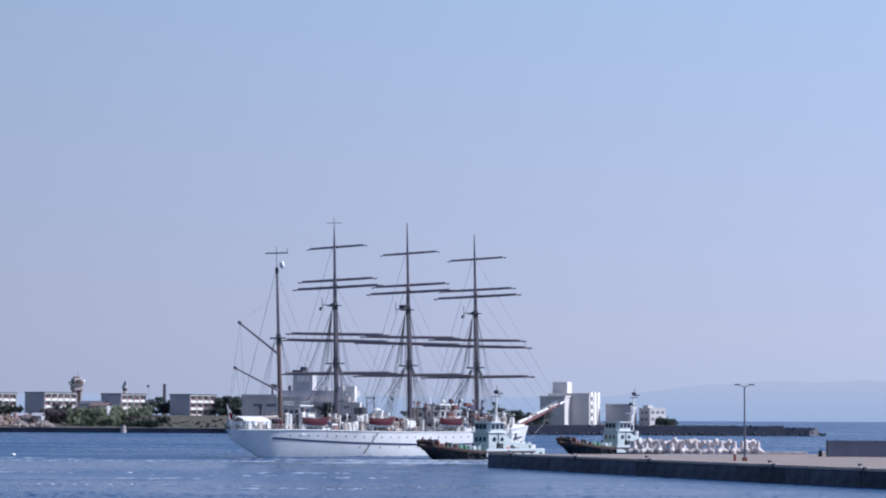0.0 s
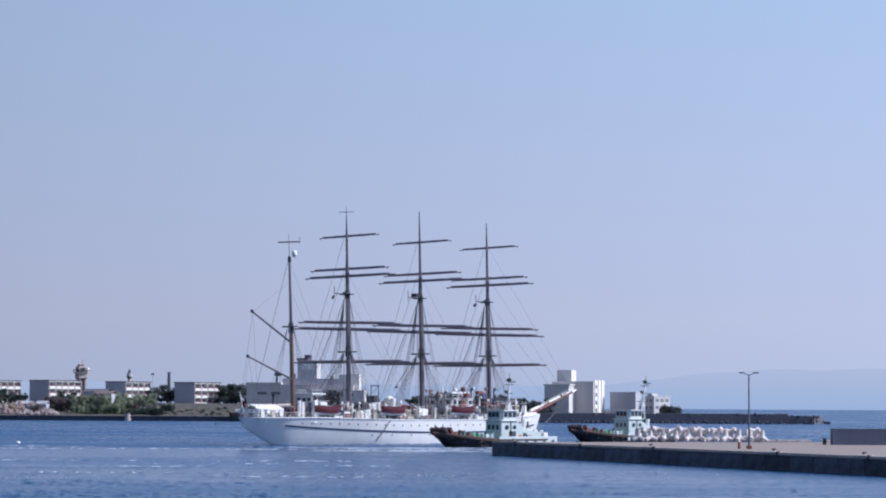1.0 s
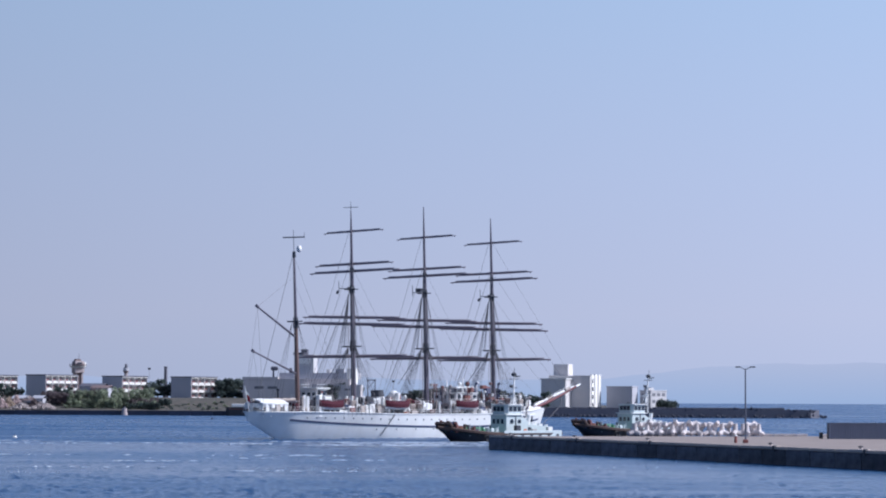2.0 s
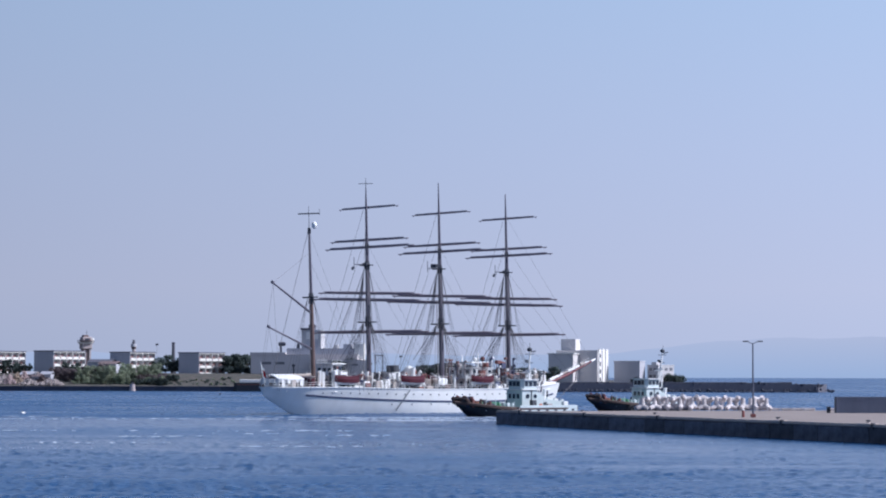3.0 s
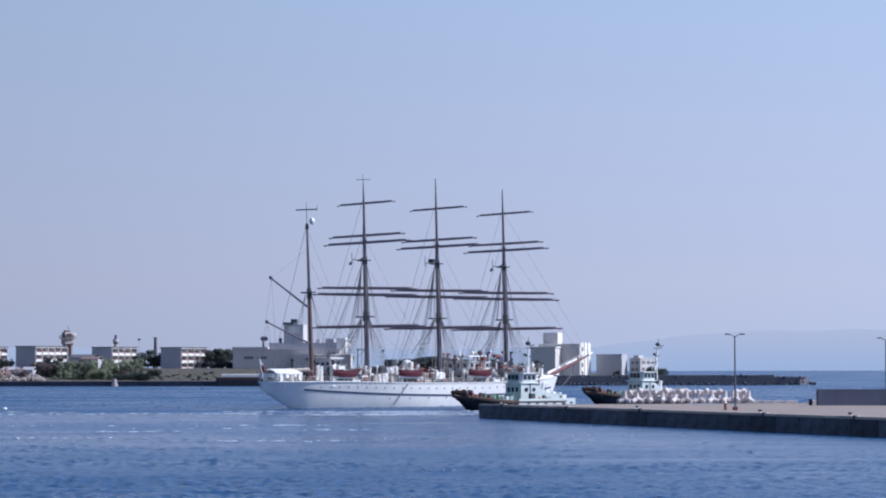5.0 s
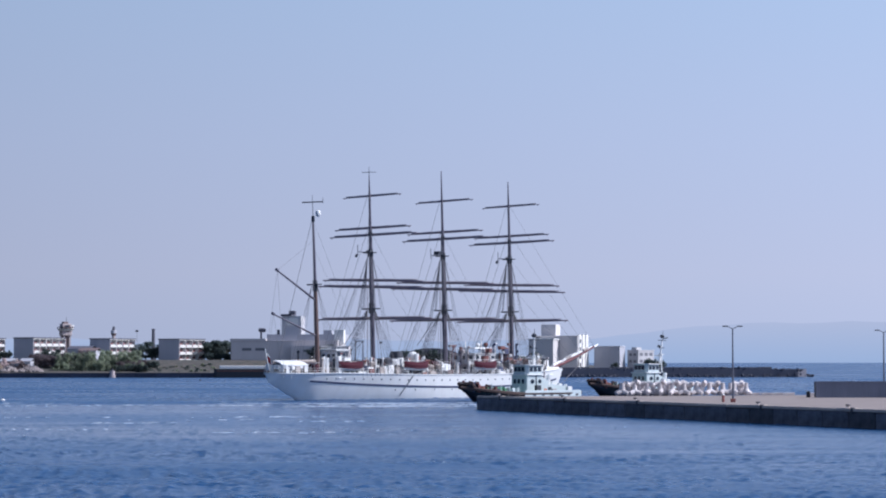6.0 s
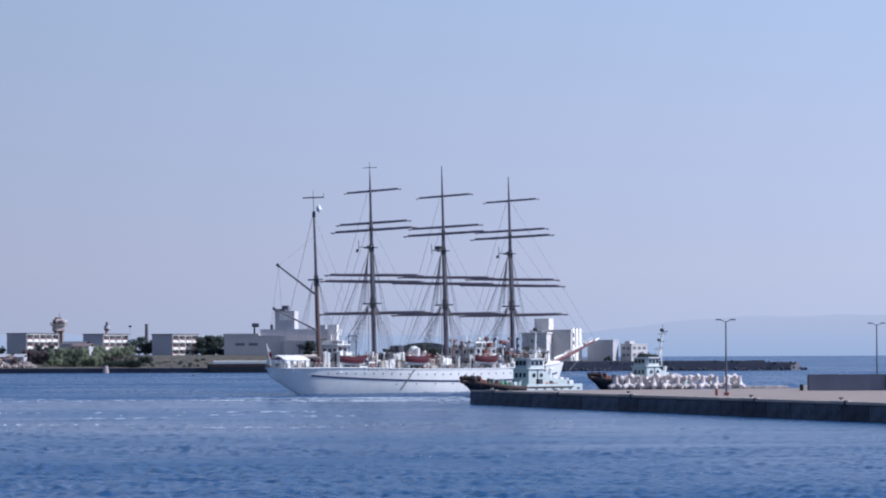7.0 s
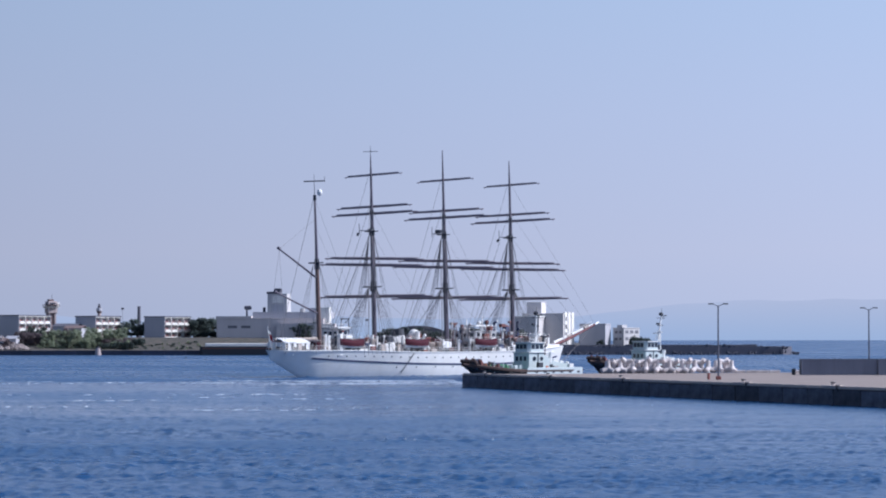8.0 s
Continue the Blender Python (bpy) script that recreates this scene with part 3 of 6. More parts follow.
def make_water_tower():
    """A square shaft that carries a jutting gallery and a stepped head."""
    t = thing("water_tower", pose(far(157, 1230), 1230, 8.0, 0, 0, 28), "weathered concrete water tower with a jutting gallery and stepped head", "water tower")
    for x in (-2.0, 1.2):
        for y in (-2.0, 1.2):
            part("leg", box(fresh(), x, x + 0.9, y, y + 0.9, -2, 12.8, 0.05), TOWER_TAN, t)
    part("core", box(fresh(), -1.4, 1.4, -1.4, 1.4, -2, 12.8), TOWER_BROWN, t)
    part("lower_tank", box(fresh(), -2.6, 2.6, -2.6, 2.6, 12.4, 15.2, 0.3), TOWER_TAN, t)
    part("gallery", rod(fresh(), (0, 0, 15.0), (0, 0, 15.9), 3.6, 4.4, 12), BALCONY, t)
    rail = fresh()
    for k in range(12):
        a = 2 * math.pi * k / 12
        rod(rail, (4.2 * math.cos(a), 4.2 * math.sin(a), 15.8), (4.2 * math.cos(a), 4.2 * math.sin(a), 17.0), 0.12, n=5)
    rod(rail, (0, 0, 16.9), (0, 0, 17.05), 4.3, 4.3, 12)
    part("gallery_rail", rail, TOWER_BROWN, t)
    part("head", box(fresh(), -2.4, 2.4, -2.4, 2.4, 15.9, 18.6, 0.25), TOWER_TAN, t)
    part("head_window", box(fresh(), -1.4, 1.4, -2.48, -2.3, 16.6, 17.8), GLASS, t)
    part("side_tank", rod(fresh(), (3.0, -1.0, 15.9), (3.0, -1.0, 18.0), 1.1, 1.0, 10), BALCONY, t)
    part("cap", box(fresh(), -1.6, 1.0, -1.5, 1.5, 18.6, 19.6, 0.1), TOWER_BROWN, t)
    part("mast", rod(fresh(), (0.4, 0, 19.5), (0.4, 0, 22.2), 0.12, 0.06, 6), DARK, t)


def make_slim_tower():
    t = thing("radio_tower", pose(far(242, 1230), 1230, 8), "slim concrete tower with a wider dark head", "tower")
    part("shaft", rod(fresh(), (0, 0, -2), (0, 0, 12.8), 1.0, 0.9, 10), TOWER_TAN, t)
    part("head", rod(fresh(), (0, 0, 12.4), (0, 0, 13.6), 1.0, 1.5, 12), TOWER_BROWN, t)
    part("gallery", rod(fresh(), (0, 0, 13.6), (0, 0, 15.2), 1.5, 1.4, 12), WALL_GREY, t)
    part("cap", rod(fresh(), (0, 0, 15.2), (0, 0, 17.2), 0.9, 0.5, 10), ROOF, t)


def make_chimney():
    t = thing("chimney", pose(far(312, 1210), 1210, 8), "dark tapering concrete chimney", "chimney")
    part("stack", rod(fresh(), (0, 0, -2), (0, 0, 15.4), 1.1, 0.75, 12), ROOF, t)
    part("rim", rod(fresh(), (0, 0, 15.2), (0, 0, 15.7), 0.95, 0.95, 12), ROOF, t)


make_water_tower()
make_slim_tower()
make_chimney()


def make_pole(bearing, d, top):
    p = thing("floodlight_pole", pose(far(bearing, d), d, 6), "thin pole with a small lamp head on the shore", "pole", "poles on the shore")
    part("pole", rod(fresh(), (0, 0, 0), (0, 0, top - 6), 0.12, 0.08, 6), STEEL, p)
    part("lamp_head", box(fresh(), -0.7, 0.7, -0.3, 0.3, top - 6.4, top - 5.5, 0.1), DARK, p)


make_pole(283, 1180, 22.2)
make_pole(714, 1180, 16.5)


def make_post_frame():
    """Two dark posts with a bar across, on the open bank."""
    x0, x1 = far(669, 1160), far(682, 1160)
    f = thing("post_frame", pose(x0, 1160, 6.0), "dark frame of two tall posts and a crossbar on the bank", "frame")
    w = x1 - x0
    for x in (0, w):
        part("post", rod(fresh(), (x, 0, -1), (x, 0, 11.4), 0.32, 0.24, 8), ROOF, f)
    part("crossbar", box(fresh(), -0.5, w + 0.5, -0.25, 0.25, 10.7, 11.2, 0.05), ROOF, f)
    part("brace", rod(fresh(), (0, 0, 7.0), (w, 0, 10.8), 0.12, n=6), ROOF, f)


make_post_frame()


def window_row(parent, x0, x1, y, z0, z1, n, gap=0.35, axis="x"):
    w = (x1 - x0) / n
    for k in range(n):
        a, b = x0 + k * w + gap * w / 2, x0 + (k + 1) * w - gap * w / 2
        bm = box(fresh(), a, b, y - 0.08, y + 0.05, z0, z1) if axis == "x" else box(fresh(), y - 0.08, y + 0.05, a, b, z0, z1)
        part("window", bm, WINDOW_GREY, parent)


def make_block(name, m, w, d, h, mat, label, category, rows=0, cols=4, lit_cols=3, roof=True):
    """A plain block; its front runs along local x, its right-hand end along y."""
    b = thing(name, m, label, category)
    part("wall", box(fresh(), 0, w, 0, d, -4, h), mat, b)
    if roof:
        part("parapet", box(fresh(), -0.2, w + 0.2, -0.2, d + 0.2, h, h + 0.5, 0.05), mat, b)
    for r in range(rows):
        z = h - (r + 1) * 3.3 + 0.9
        window_row(b, 0.8, w - 0.8, 0, z, z + 1.3, cols)
        if lit_cols:
            window_row(b, 0.6, d - 0.6, w, z, z + 1.5, lit_cols, axis="y")
    return b


# large grey works with a tower, behind the ship's stern
works = make_block("works_hall", pose(far(449, 1150), 1150, 7, 0, 0, -8), 52, 22, 9.8, WALL_BROWN, "long grey-brown works hall with low roofs and a tower", "works building", roof=True)
window_row(works, 4.5, 17.5, 0, 5.4, 6.7, 2, gap=0.3)
part("gable_roof", prism(fresh(), [(-0.4, -0.3), (17, -0.3), (17, 10), (-0.4, 10)], 9.9, 11.2), WALL_BROWN, works)
part("upper_storey", box(fresh(), 17, 54, 3, 20, 10.3, 13.2), WALL_GREY, works)
part("tower", box(fresh(), 24, 33.5, 4, 14, 10.3, 22.0), WALL, works, "tall stair tower")
part("tower_panel", box(fresh(), 26.2, 32.0, 3.88, 4.05, 17.6, 21.0, 0.03), BALCONY, works, "white panel high on the tower")
part("tower_louvre", box(fresh(), 26.0, 32.2, 3.9, 4.05, 13.2, 16.6, 0.03), WALL_GREY, works)
part("end_stair", box(fresh(), 50, 54.4, 2.6, 8, 8.0, 15.4, 0.05), BALCONY, works, "white stair head at the end")
window_row(works, 34, 55, -4, 4.8, 5.8, 3, gap=0.6)
part("roof_tank", rod(fresh(), (40, 10, 13.2), (40, 10, 15.0), 1.3, n=12), WALL, works)
part("roof_hut", box(fresh(), 44, 48, 6, 11, 13.2, 15.2), WALL_GREY, works)
part("tower_cap", box(fresh(), 23.6, 29, 3.6, 14.4, 22.0, 23.0), ROOF, works)
part("tower_hut", box(fresh(), 27, 30, 6, 10, 22.9, 24.6), ROOF, works)
part("lower_wing", box(fresh(), 30, 58, -4, 2, -3, 7.6), WALL_BROWN, works)
pole = rod(fresh(), (13.5, 6, 10), (13.5, 6, 14.5), 0.5, 0.4, 8)
part("vent_pipe", pole, ROOF, works)
part("vent_drum", box(fresh(), 12.3, 15.6, 5, 7.5, 14.3, 16.3, 0.5), ROOF, works)
part("roof_vent", rod(fresh(), (22, 6, 10), (22, 6, 15.5), 0.7, 0.7, 8), ROOF, works)

# warehouse blocks near the breakwater's root
mill = make_block("cold_store", pose(far(989, 1160), 1160, 3.6, 0, 0, -22), 21.0, 17, 15.5, COLD_STORE, "tall windowless cold store with white stair columns", "cold store")
part("lift_tower", box(fresh(), 1.0, 8.5, 4, 11, 15.5, 21.5, 0.05), COLD_STORE, mill)
part("roof_slab", box(fresh(), -1.5, 12, -9, -0.2, 14.0, 14.6, 0.05), BALCONY, mill)
part("front_wing", box(fresh(), -1, 11.5, -8.6, -0.3, -4, 14.0), COLD_STORE, mill)
for k in range(3):
    part("stair_column", box(fresh(), 20.6, 21.4, 1.5 + 5.2 * k, 4.6 + 5.2 * k, -4, 16.6), BALCONY, mill)
for k in range(4):
    part("stair_window", box(fresh(), 21.3, 21.5, 2.2, 3.8, 1.0 + 3.8 * k, 2.8 + 3.8 * k), GLASS, mill)
make_block("office_block", pose(far(1091, 1165), 1165, 3.6, 0, 0, -22), 13, 9, 10.5, WALL_GREY, "grey flat-roofed harbour office block", "office block", rows=0)
hut = make_block("harbour_house", pose(far(1150, 1168), 1168, 3.6, 0, 0, -42), 6.5, 13, 8.6, WALL, "pale harbour house with white sunlit end", "house", rows=2, cols=2, lit_cols=3)
part("roof_hut", box(fresh(), 1, 4, 2, 6, 8.6, 10.4), WALL, hut)
make_block("storage_shed", pose(far(900, 1150), 1150, 3.6, 0, 0, 8), 24, 10, 5.2, WALL_GREY, "low grey storage shed by the water", "shed", rows=1, cols=6, lit_cols=0)


def make_arched_hall():
    """A dark barrel-roofed hall seen between the ship's masts."""
    h = thing("arched_hall", pose(far(752, 1150), 1150, 4), "dark barrel-roofed hall on the shore", "hall")
    bm = fresh()
    n = 12
    front = [bm.verts.new((14 - 14 * math.cos(math.pi * i / n), 0, 5 + 4.6 * math.sin(math.pi * i / n))) for i in range(n + 1)]
    back = [bm.verts.new((v.co.x, 26, v.co.z)) for v in front]
    for i in range(n):
        bm.faces.new((front[i], front[i + 1], back[i + 1], back[i]))
    bm.faces.new(front[::-1])
    bm.faces.new(back)
    part("roof", bm, ROOF, h)
    part("wall", box(fresh(), 0.2, 27.8, 0.2, 25.8, -3, 5.0), WALL_GREY, h)
    window_row(h, 1, 27, 0.2, 1.5, 3.2, 8)


make_arched_hall()


# ---- the terrace on which the camera stands ----
terrace = solid("viewing_terrace", box(fresh(), -60, 60, -90, 4, -4, 6.9, 0.1), CONCRETE, Matrix(), "plain concrete terrace above the harbour", "terrace", kind="structure")
part("parapet", box(fresh(), -60, 60, 3.5, 3.9, 6.9, 7.5, 0.04), KERB, terrace)


# ---- the four-masted sailing ship ----
KEEL_TURN = 49.0
SHIP_AT = Vector((2.1, 523.0, 0.0))
STERN, STEM = -55.0, 41.5


def smooth01(k):
    k = min(max(k, 0.0), 1.0)
    return k * k * (3 - 2 * k)


def sheer(x):
    return 5.05 + 0.5 * smooth01((-x - 8) / 34) + 1.2 * (max(x - 2, 0) / 39) ** 2


def band(x):
    """Height of the rubbing band: its own sheer, lowest a little ahead of amidships."""
    return 2.35 + (1.5 * ((5 - x) / 50) ** 2 if x < 5 else 1.5 * ((x - 5) / 33) ** 2)


def deck_half(x):
    b = 6.9
    if x < -6:
        b = 6.9 - 2.3 * smooth01((-6 - x) / 44)
    if x < -45:
        b = (6.9 - 2.3 * smooth01(39 / 44)) * math.sqrt(max(1 - ((x + 45) / 10.0) ** 2, 0.0004))
    if x > 8:
        b = 6.9 * max(1 - ((x - 8) / 33.5) ** 2.3, 0.012)
    return b


def bottom(x):
    """Height of the hull's lowest line: long counter stern, keel, raked stem."""
    if x < -42:
        return -1.6 + 5.4 * ((-42 - x) / 13.0) ** 1.2
    if x > 34:
        return -2.5 + 8.5 * ((x - 34) / 7.5) ** 2.2
    return -2.5 + 0.9 * smooth01((-32 - x) / 10)


def fullness(x):
    return 0.15 + 0.68 * smooth01((-6 - x) / 42) + 0.55 * smooth01((x - 10) / 30)


def side(x, z):
    zb, zt = bottom(x), sheer(x)
    k = min(max((z - zb) / (zt - zb), 0.0), 1.0)
    return deck_half(x) * k ** fullness(x)


def make_deck_gear(ship):
    """Winches, lockers, cowl vents and stowed stores along the visible deck."""
    rng = random.Random(77)
    for k in range(46):
        x = -44 + 74 * (k + rng.uniform(0.1, 0.9)) / 46
        y = -deck_half(x) + rng.uniform(1.6, 3.4)
        z = sheer(x) - 0.95
        form = rng.random()
        if form < 0.4:
            w, d, h = rng.uniform(0.6, 1.7), rng.uniform(0.5, 0.9), rng.uniform(1.2, 2.0)
            part("deck_locker", box(fresh(), x, x + w, y - d / 2, y + d / 2, z, z + h, 0.05), rng.choice((RUST, TIMBER, WHITE, MAST_BUFF, DARK)), ship)
        elif form < 0.7:
            bm = rod(fresh(), (x, y, z), (x, y, z + 2.0), 0.2, 0.2, 10)
            ball(bm, (x, y - 0.1, z + 2.2), 0.32)
            part("cowl_vent", bm, rng.choice((WHITE, MAST_BUFF, WHITE)), ship)
        else:
            bm = rod(fresh(), (x - 0.6, y, z + 1.1), (x + 0.6, y, z + 1.1), 0.42, 0.42, 12)
            for e in (-0.75, 0.6):
                box(bm, x + e, x + e + 0.15, y - 0.4, y + 0.4, z, z + 1.5)
            part("deck_winch", bm, rng.choice((RUST, DARK, MAST_BUFF)), ship)


def make_crowded_gear(ship):
    """Ventilators, winch frames, stowed boats' booms and lamp posts crowded round and between the masts."""
    rng = random.Random(91)
    for x0, x1, z0, z1, count in ((2.5, 22.5, 6.6, 12.2, 72), (-22, -9, 6.2, 9.2, 30), (-9, 1, 5.6, 8.0, 22), (-33, -25, 5.8, 8.8, 26), (25, 33, 6.4, 9.5, 18)):
        for k in range(count):
            x, y = rng.uniform(x0, x1), rng.uniform(-4.8, 1.5)
            if min(abs(x - c) for c in (-23.25, 0.2, 23.3)) < 0.9 and abs(y) < 0.9:
                continue
            top = z0 + (z1 - z0) * rng.random() ** 1.6
            mat = rng.choice((WHITE, HOUSE_BUFF, NAVY, NAVY, DARK, OXIDE_BROWN, OXIDE_BROWN))
            bm, form = fresh(), rng.randrange(4)
            if form == 0:
                rod(bm, (x, y, 4.2), (x, y, top), 0.13, 0.1, 6)
                box(bm, x - 0.35, x + 0.35, y - 0.3, y + 0.3, top - 0.35, top + 0.25, 0.08)
                part("lamp_post", bm, mat, ship)
            elif form == 1:
                w, d, h = rng.uniform(0.35, 1.0), rng.uniform(0.3, 0.7), rng.uniform(0.5, 1.3)
                box(bm, x - w, x + w, y - d, y + d, top - h, top, 0.1)
                for dx in (-w * 0.7, w * 0.7):
                    rod(bm, (x + dx, y, 4.2), (x + dx, y, top - h), 0.09, n=5)
                part("raised_locker", bm, mat, ship)
            elif form == 2:
                rod(bm, (x, y, 4.2), (x, y, top - 0.3), 0.2, 0.2, 8)
                rod(bm, (x, y + 0.15, top - 0.35), (x + 0.2, y - 0.4, top), 0.22, 0.32, 9)
                part("cowl_vent", bm, rng.choice((WHITE, HOUSE_BUFF, NAVY)), ship)
            else:
                for dx in (-0.6, 0.6):
                    rod(bm, (x + dx, y, 4.2), (x + dx * 0.8, y, top - 0.4), 0.08, n=5)
                rod(bm, (x - 0.8, y, top - 0.4), (x + 0.8, y, top - 0.4), 0.16, n=6)
                rod(bm, (x - 0.3, y - 0.2, top - 0.5), (x - 0.3, y - 0.2, top - 1.5), 0.22, 0.12, 6)
                part("winch_frame", bm, rng.choice((NAVY, DARK, OXIDE_BROWN)), ship)


def make_hull(ship):
    xs = [STERN + 0.02 + (0.3 * i if i < 6 else 1.8 + (i - 6) * 1.35) for i in range(80)]
    xs = [x for x in xs if x < STEM] + [STEM - 0.02]
    ks = [0, 0.02, 0.06, 0.14, 0.25, 0.38, 0.52, 0.66, 0.8, 0.91, 1.0]
    bm = fresh()
    loops = []
    for x in xs:
        zb, zt = bottom(x), sheer(x)
        right = [bm.verts.new((x, -deck_half(x) * k ** fullness(x), zb + (zt - zb) * k)) for k in ks]
        left = [bm.verts.new((x, deck_half(x) * k ** fullness(x), zb + (zt - zb) * k)) for k in ks[1:]]
        loops.append(left[::-1] + right)
    for a, b in zip(loops, loops[1:]):
        for i in range(len(a) - 1):
            bm.faces.new((a[i], a[i + 1], b[i + 1], b[i]))
    bm.faces.new(loops[0])
    bm.faces.new(loops[-1][::-1])
    bmesh.ops.recalc_face_normals(bm, faces=bm.faces)
    hull = part("hull", bm, HULL_WHITE, ship, smooth=True)
    deck = fresh()
    inner = [x for x in xs if STERN + 0.6 < x < STEM - 1.0]
    r = [deck.verts.new((x, -max(side(x, sheer(x) - 0.95) - 0.1, 0.02), sheer(x) - 0.95)) for x in inner]
    l = [deck.verts.new((x, max(side(x, sheer(x) - 0.95) - 0.1, 0.02), sheer(x) - 0.95)) for x in inner]
    for i in range(len(inner) - 1):
        deck.faces.new((r[i], r[i + 1], l[i + 1], l[i]))
    part("deck", deck, TIMBER, ship)
    for s in (-1, 1):
        rail, stripe = fresh(), fresh()
        pr = ps = None
        for x in xs:
            if x > STEM - 0.5:
                continue
            y = s * deck_half(x)
            ring = [rail.verts.new((x, y + s * a, sheer(x) + c)) for a, c in ((0.14, -0.05), (0.14, 0.12), (-0.2, 0.12), (-0.2, -0.05))]
            if pr:
                for i in range(4):
                    rail.faces.new((pr[i], pr[(i + 1) % 4], ring[(i + 1) % 4], ring[i]))
            pr = ring
            if -46.5 < x < 38:
                z = band(x)
                ring = [stripe.verts.new((x, s * (side(x, z + c) + a), z + c)) for a, c in ((0.02, -0.2), (0.1, -0.16), (0.1, 0.16), (0.02, 0.2))]
                if ps:
                    for i in range(3):
                        stripe.faces.new((ps[i], ps[i + 1], ring[i + 1], ring[i]))
                ps = ring
        for b in (rail, stripe):
            bmesh.ops.recalc_face_normals(b, faces=b.faces)
        part("bulwark_rail", rail, WHITE, ship)
        part("hull_stripe", stripe, BLUE, hull, "dark blue rubbing band")
        for i in range(30):
            x = -42 + i * 2.55
            z = sheer(x) - 1.15
            y = s * side(x, z)
            part("porthole", rod(fresh(), (x, y - s * 0.1, z), (x, y + s * 0.05, z), 0.17, 0.17, 8), GLASS, hull)
        for i in range(9):
            x = -22 + i * 5.6
            z = 1.9
            y = s * side(x, z)
            part("porthole", rod(fresh(), (x, y - s * 0.1, z), (x, y + s * 0.05, z), 0.15, 0.15, 8), GLASS, hull)
    # accommodation ladder hung slantwise on the starboard side
    lad = fresh()
    p, q = Vector((-18.0, -side(-18, 4.6) - 0.25, 4.9)), Vector((-20.6, -side(-20.6, 0.7) - 0.3, 0.6))
    for d in (-0.1, 0.1):
        rod(lad, p + Vector((d, 0, 0)), q + Vector((d, 0, 0)), 0.045, n=6)
    for i in range(14):
        c = p.lerp(q, i / 13)
        box(lad, c.x - 0.1, c.x + 0.1, c.y - 0.12, c.y + 0.12, c.z - 0.03, c.z + 0.03)
    part("side_ladder", lad, STEEL, ship, "grey ladder hung down the white side")
    anc = fresh()
    rod(anc, (33, -side(33, 4) - 0.2, 4.6), (33, -side(33, 4) - 0.2, 2.6), 0.16, n=8)
    rod(anc, (32.2, -side(33, 4) - 0.25, 3.0), (33.8, -side(33, 4) - 0.25, 3.0), 0.2, n=8)
    part("anchor", anc, DARK, ship)
    return hull


def make_yard(mast, z, length, brace, tilt, r, mat=None, sail=True):
    """A yard across a mast, braced round by some degrees, with a stowed sail along it."""
    d = Vector((math.sin(radians(brace)), -math.cos(radians(brace)), -math.tan(radians(tilt))))
    f = Vector((math.cos(radians(brace)), math.sin(radians(brace)), 0))
    c = Vector((0.75 * f.x, 0.75 * f.y, z))
    bm = fresh()
    h = length / 2
    for s in (-1, 1):
        rod(bm, c, c + d * (s * h * 0.45), r, r * 0.95, 10)
        rod(bm, c + d * (s * h * 0.45), c + d * (s * h), r * 0.95, r * 0.55, 10)
        rod(bm, c + d * (s * h * 0.95) - Vector((0, 0, r + 0.12)), c + d * (s * h * 0.95), 0.12, 0.1, 6)
    yard = part("yard", bm, mat or SPAR, mast)
    truss = rod(fresh(), (0, 0, z), c, 0.16, n=6)
    part("truss", truss, DARK, yard)
    if sail:
        roll = fresh()
        k = 14
        prev = None
        for i in range(k + 1):
            t = -0.88 + 1.76 * i / k
            p = c + d * (t * h) + Vector((0, 0, r + 0.06)) - f * 0.05
            rr = 0.13 + 0.05 * (1 - abs(t)) + 0.025 * math.sin(i * 2.1)
            ring = [roll.verts.new(p + f * (rr * math.cos(a * math.pi / 3)) + Vector((0, 0, rr * math.sin(a * math.pi / 3)))) for a in range(6)]
            if prev:
                for a in range(6):
                    roll.faces.new((prev[a], prev[(a + 1) % 6], ring[(a + 1) % 6], ring[a]))
            prev = ring
        bmesh.ops.recalc_face_normals(roll, faces=roll.faces)
        part("furled_sail", roll, FURLED, yard, "pale brown sail furled along the yard")
    return yard


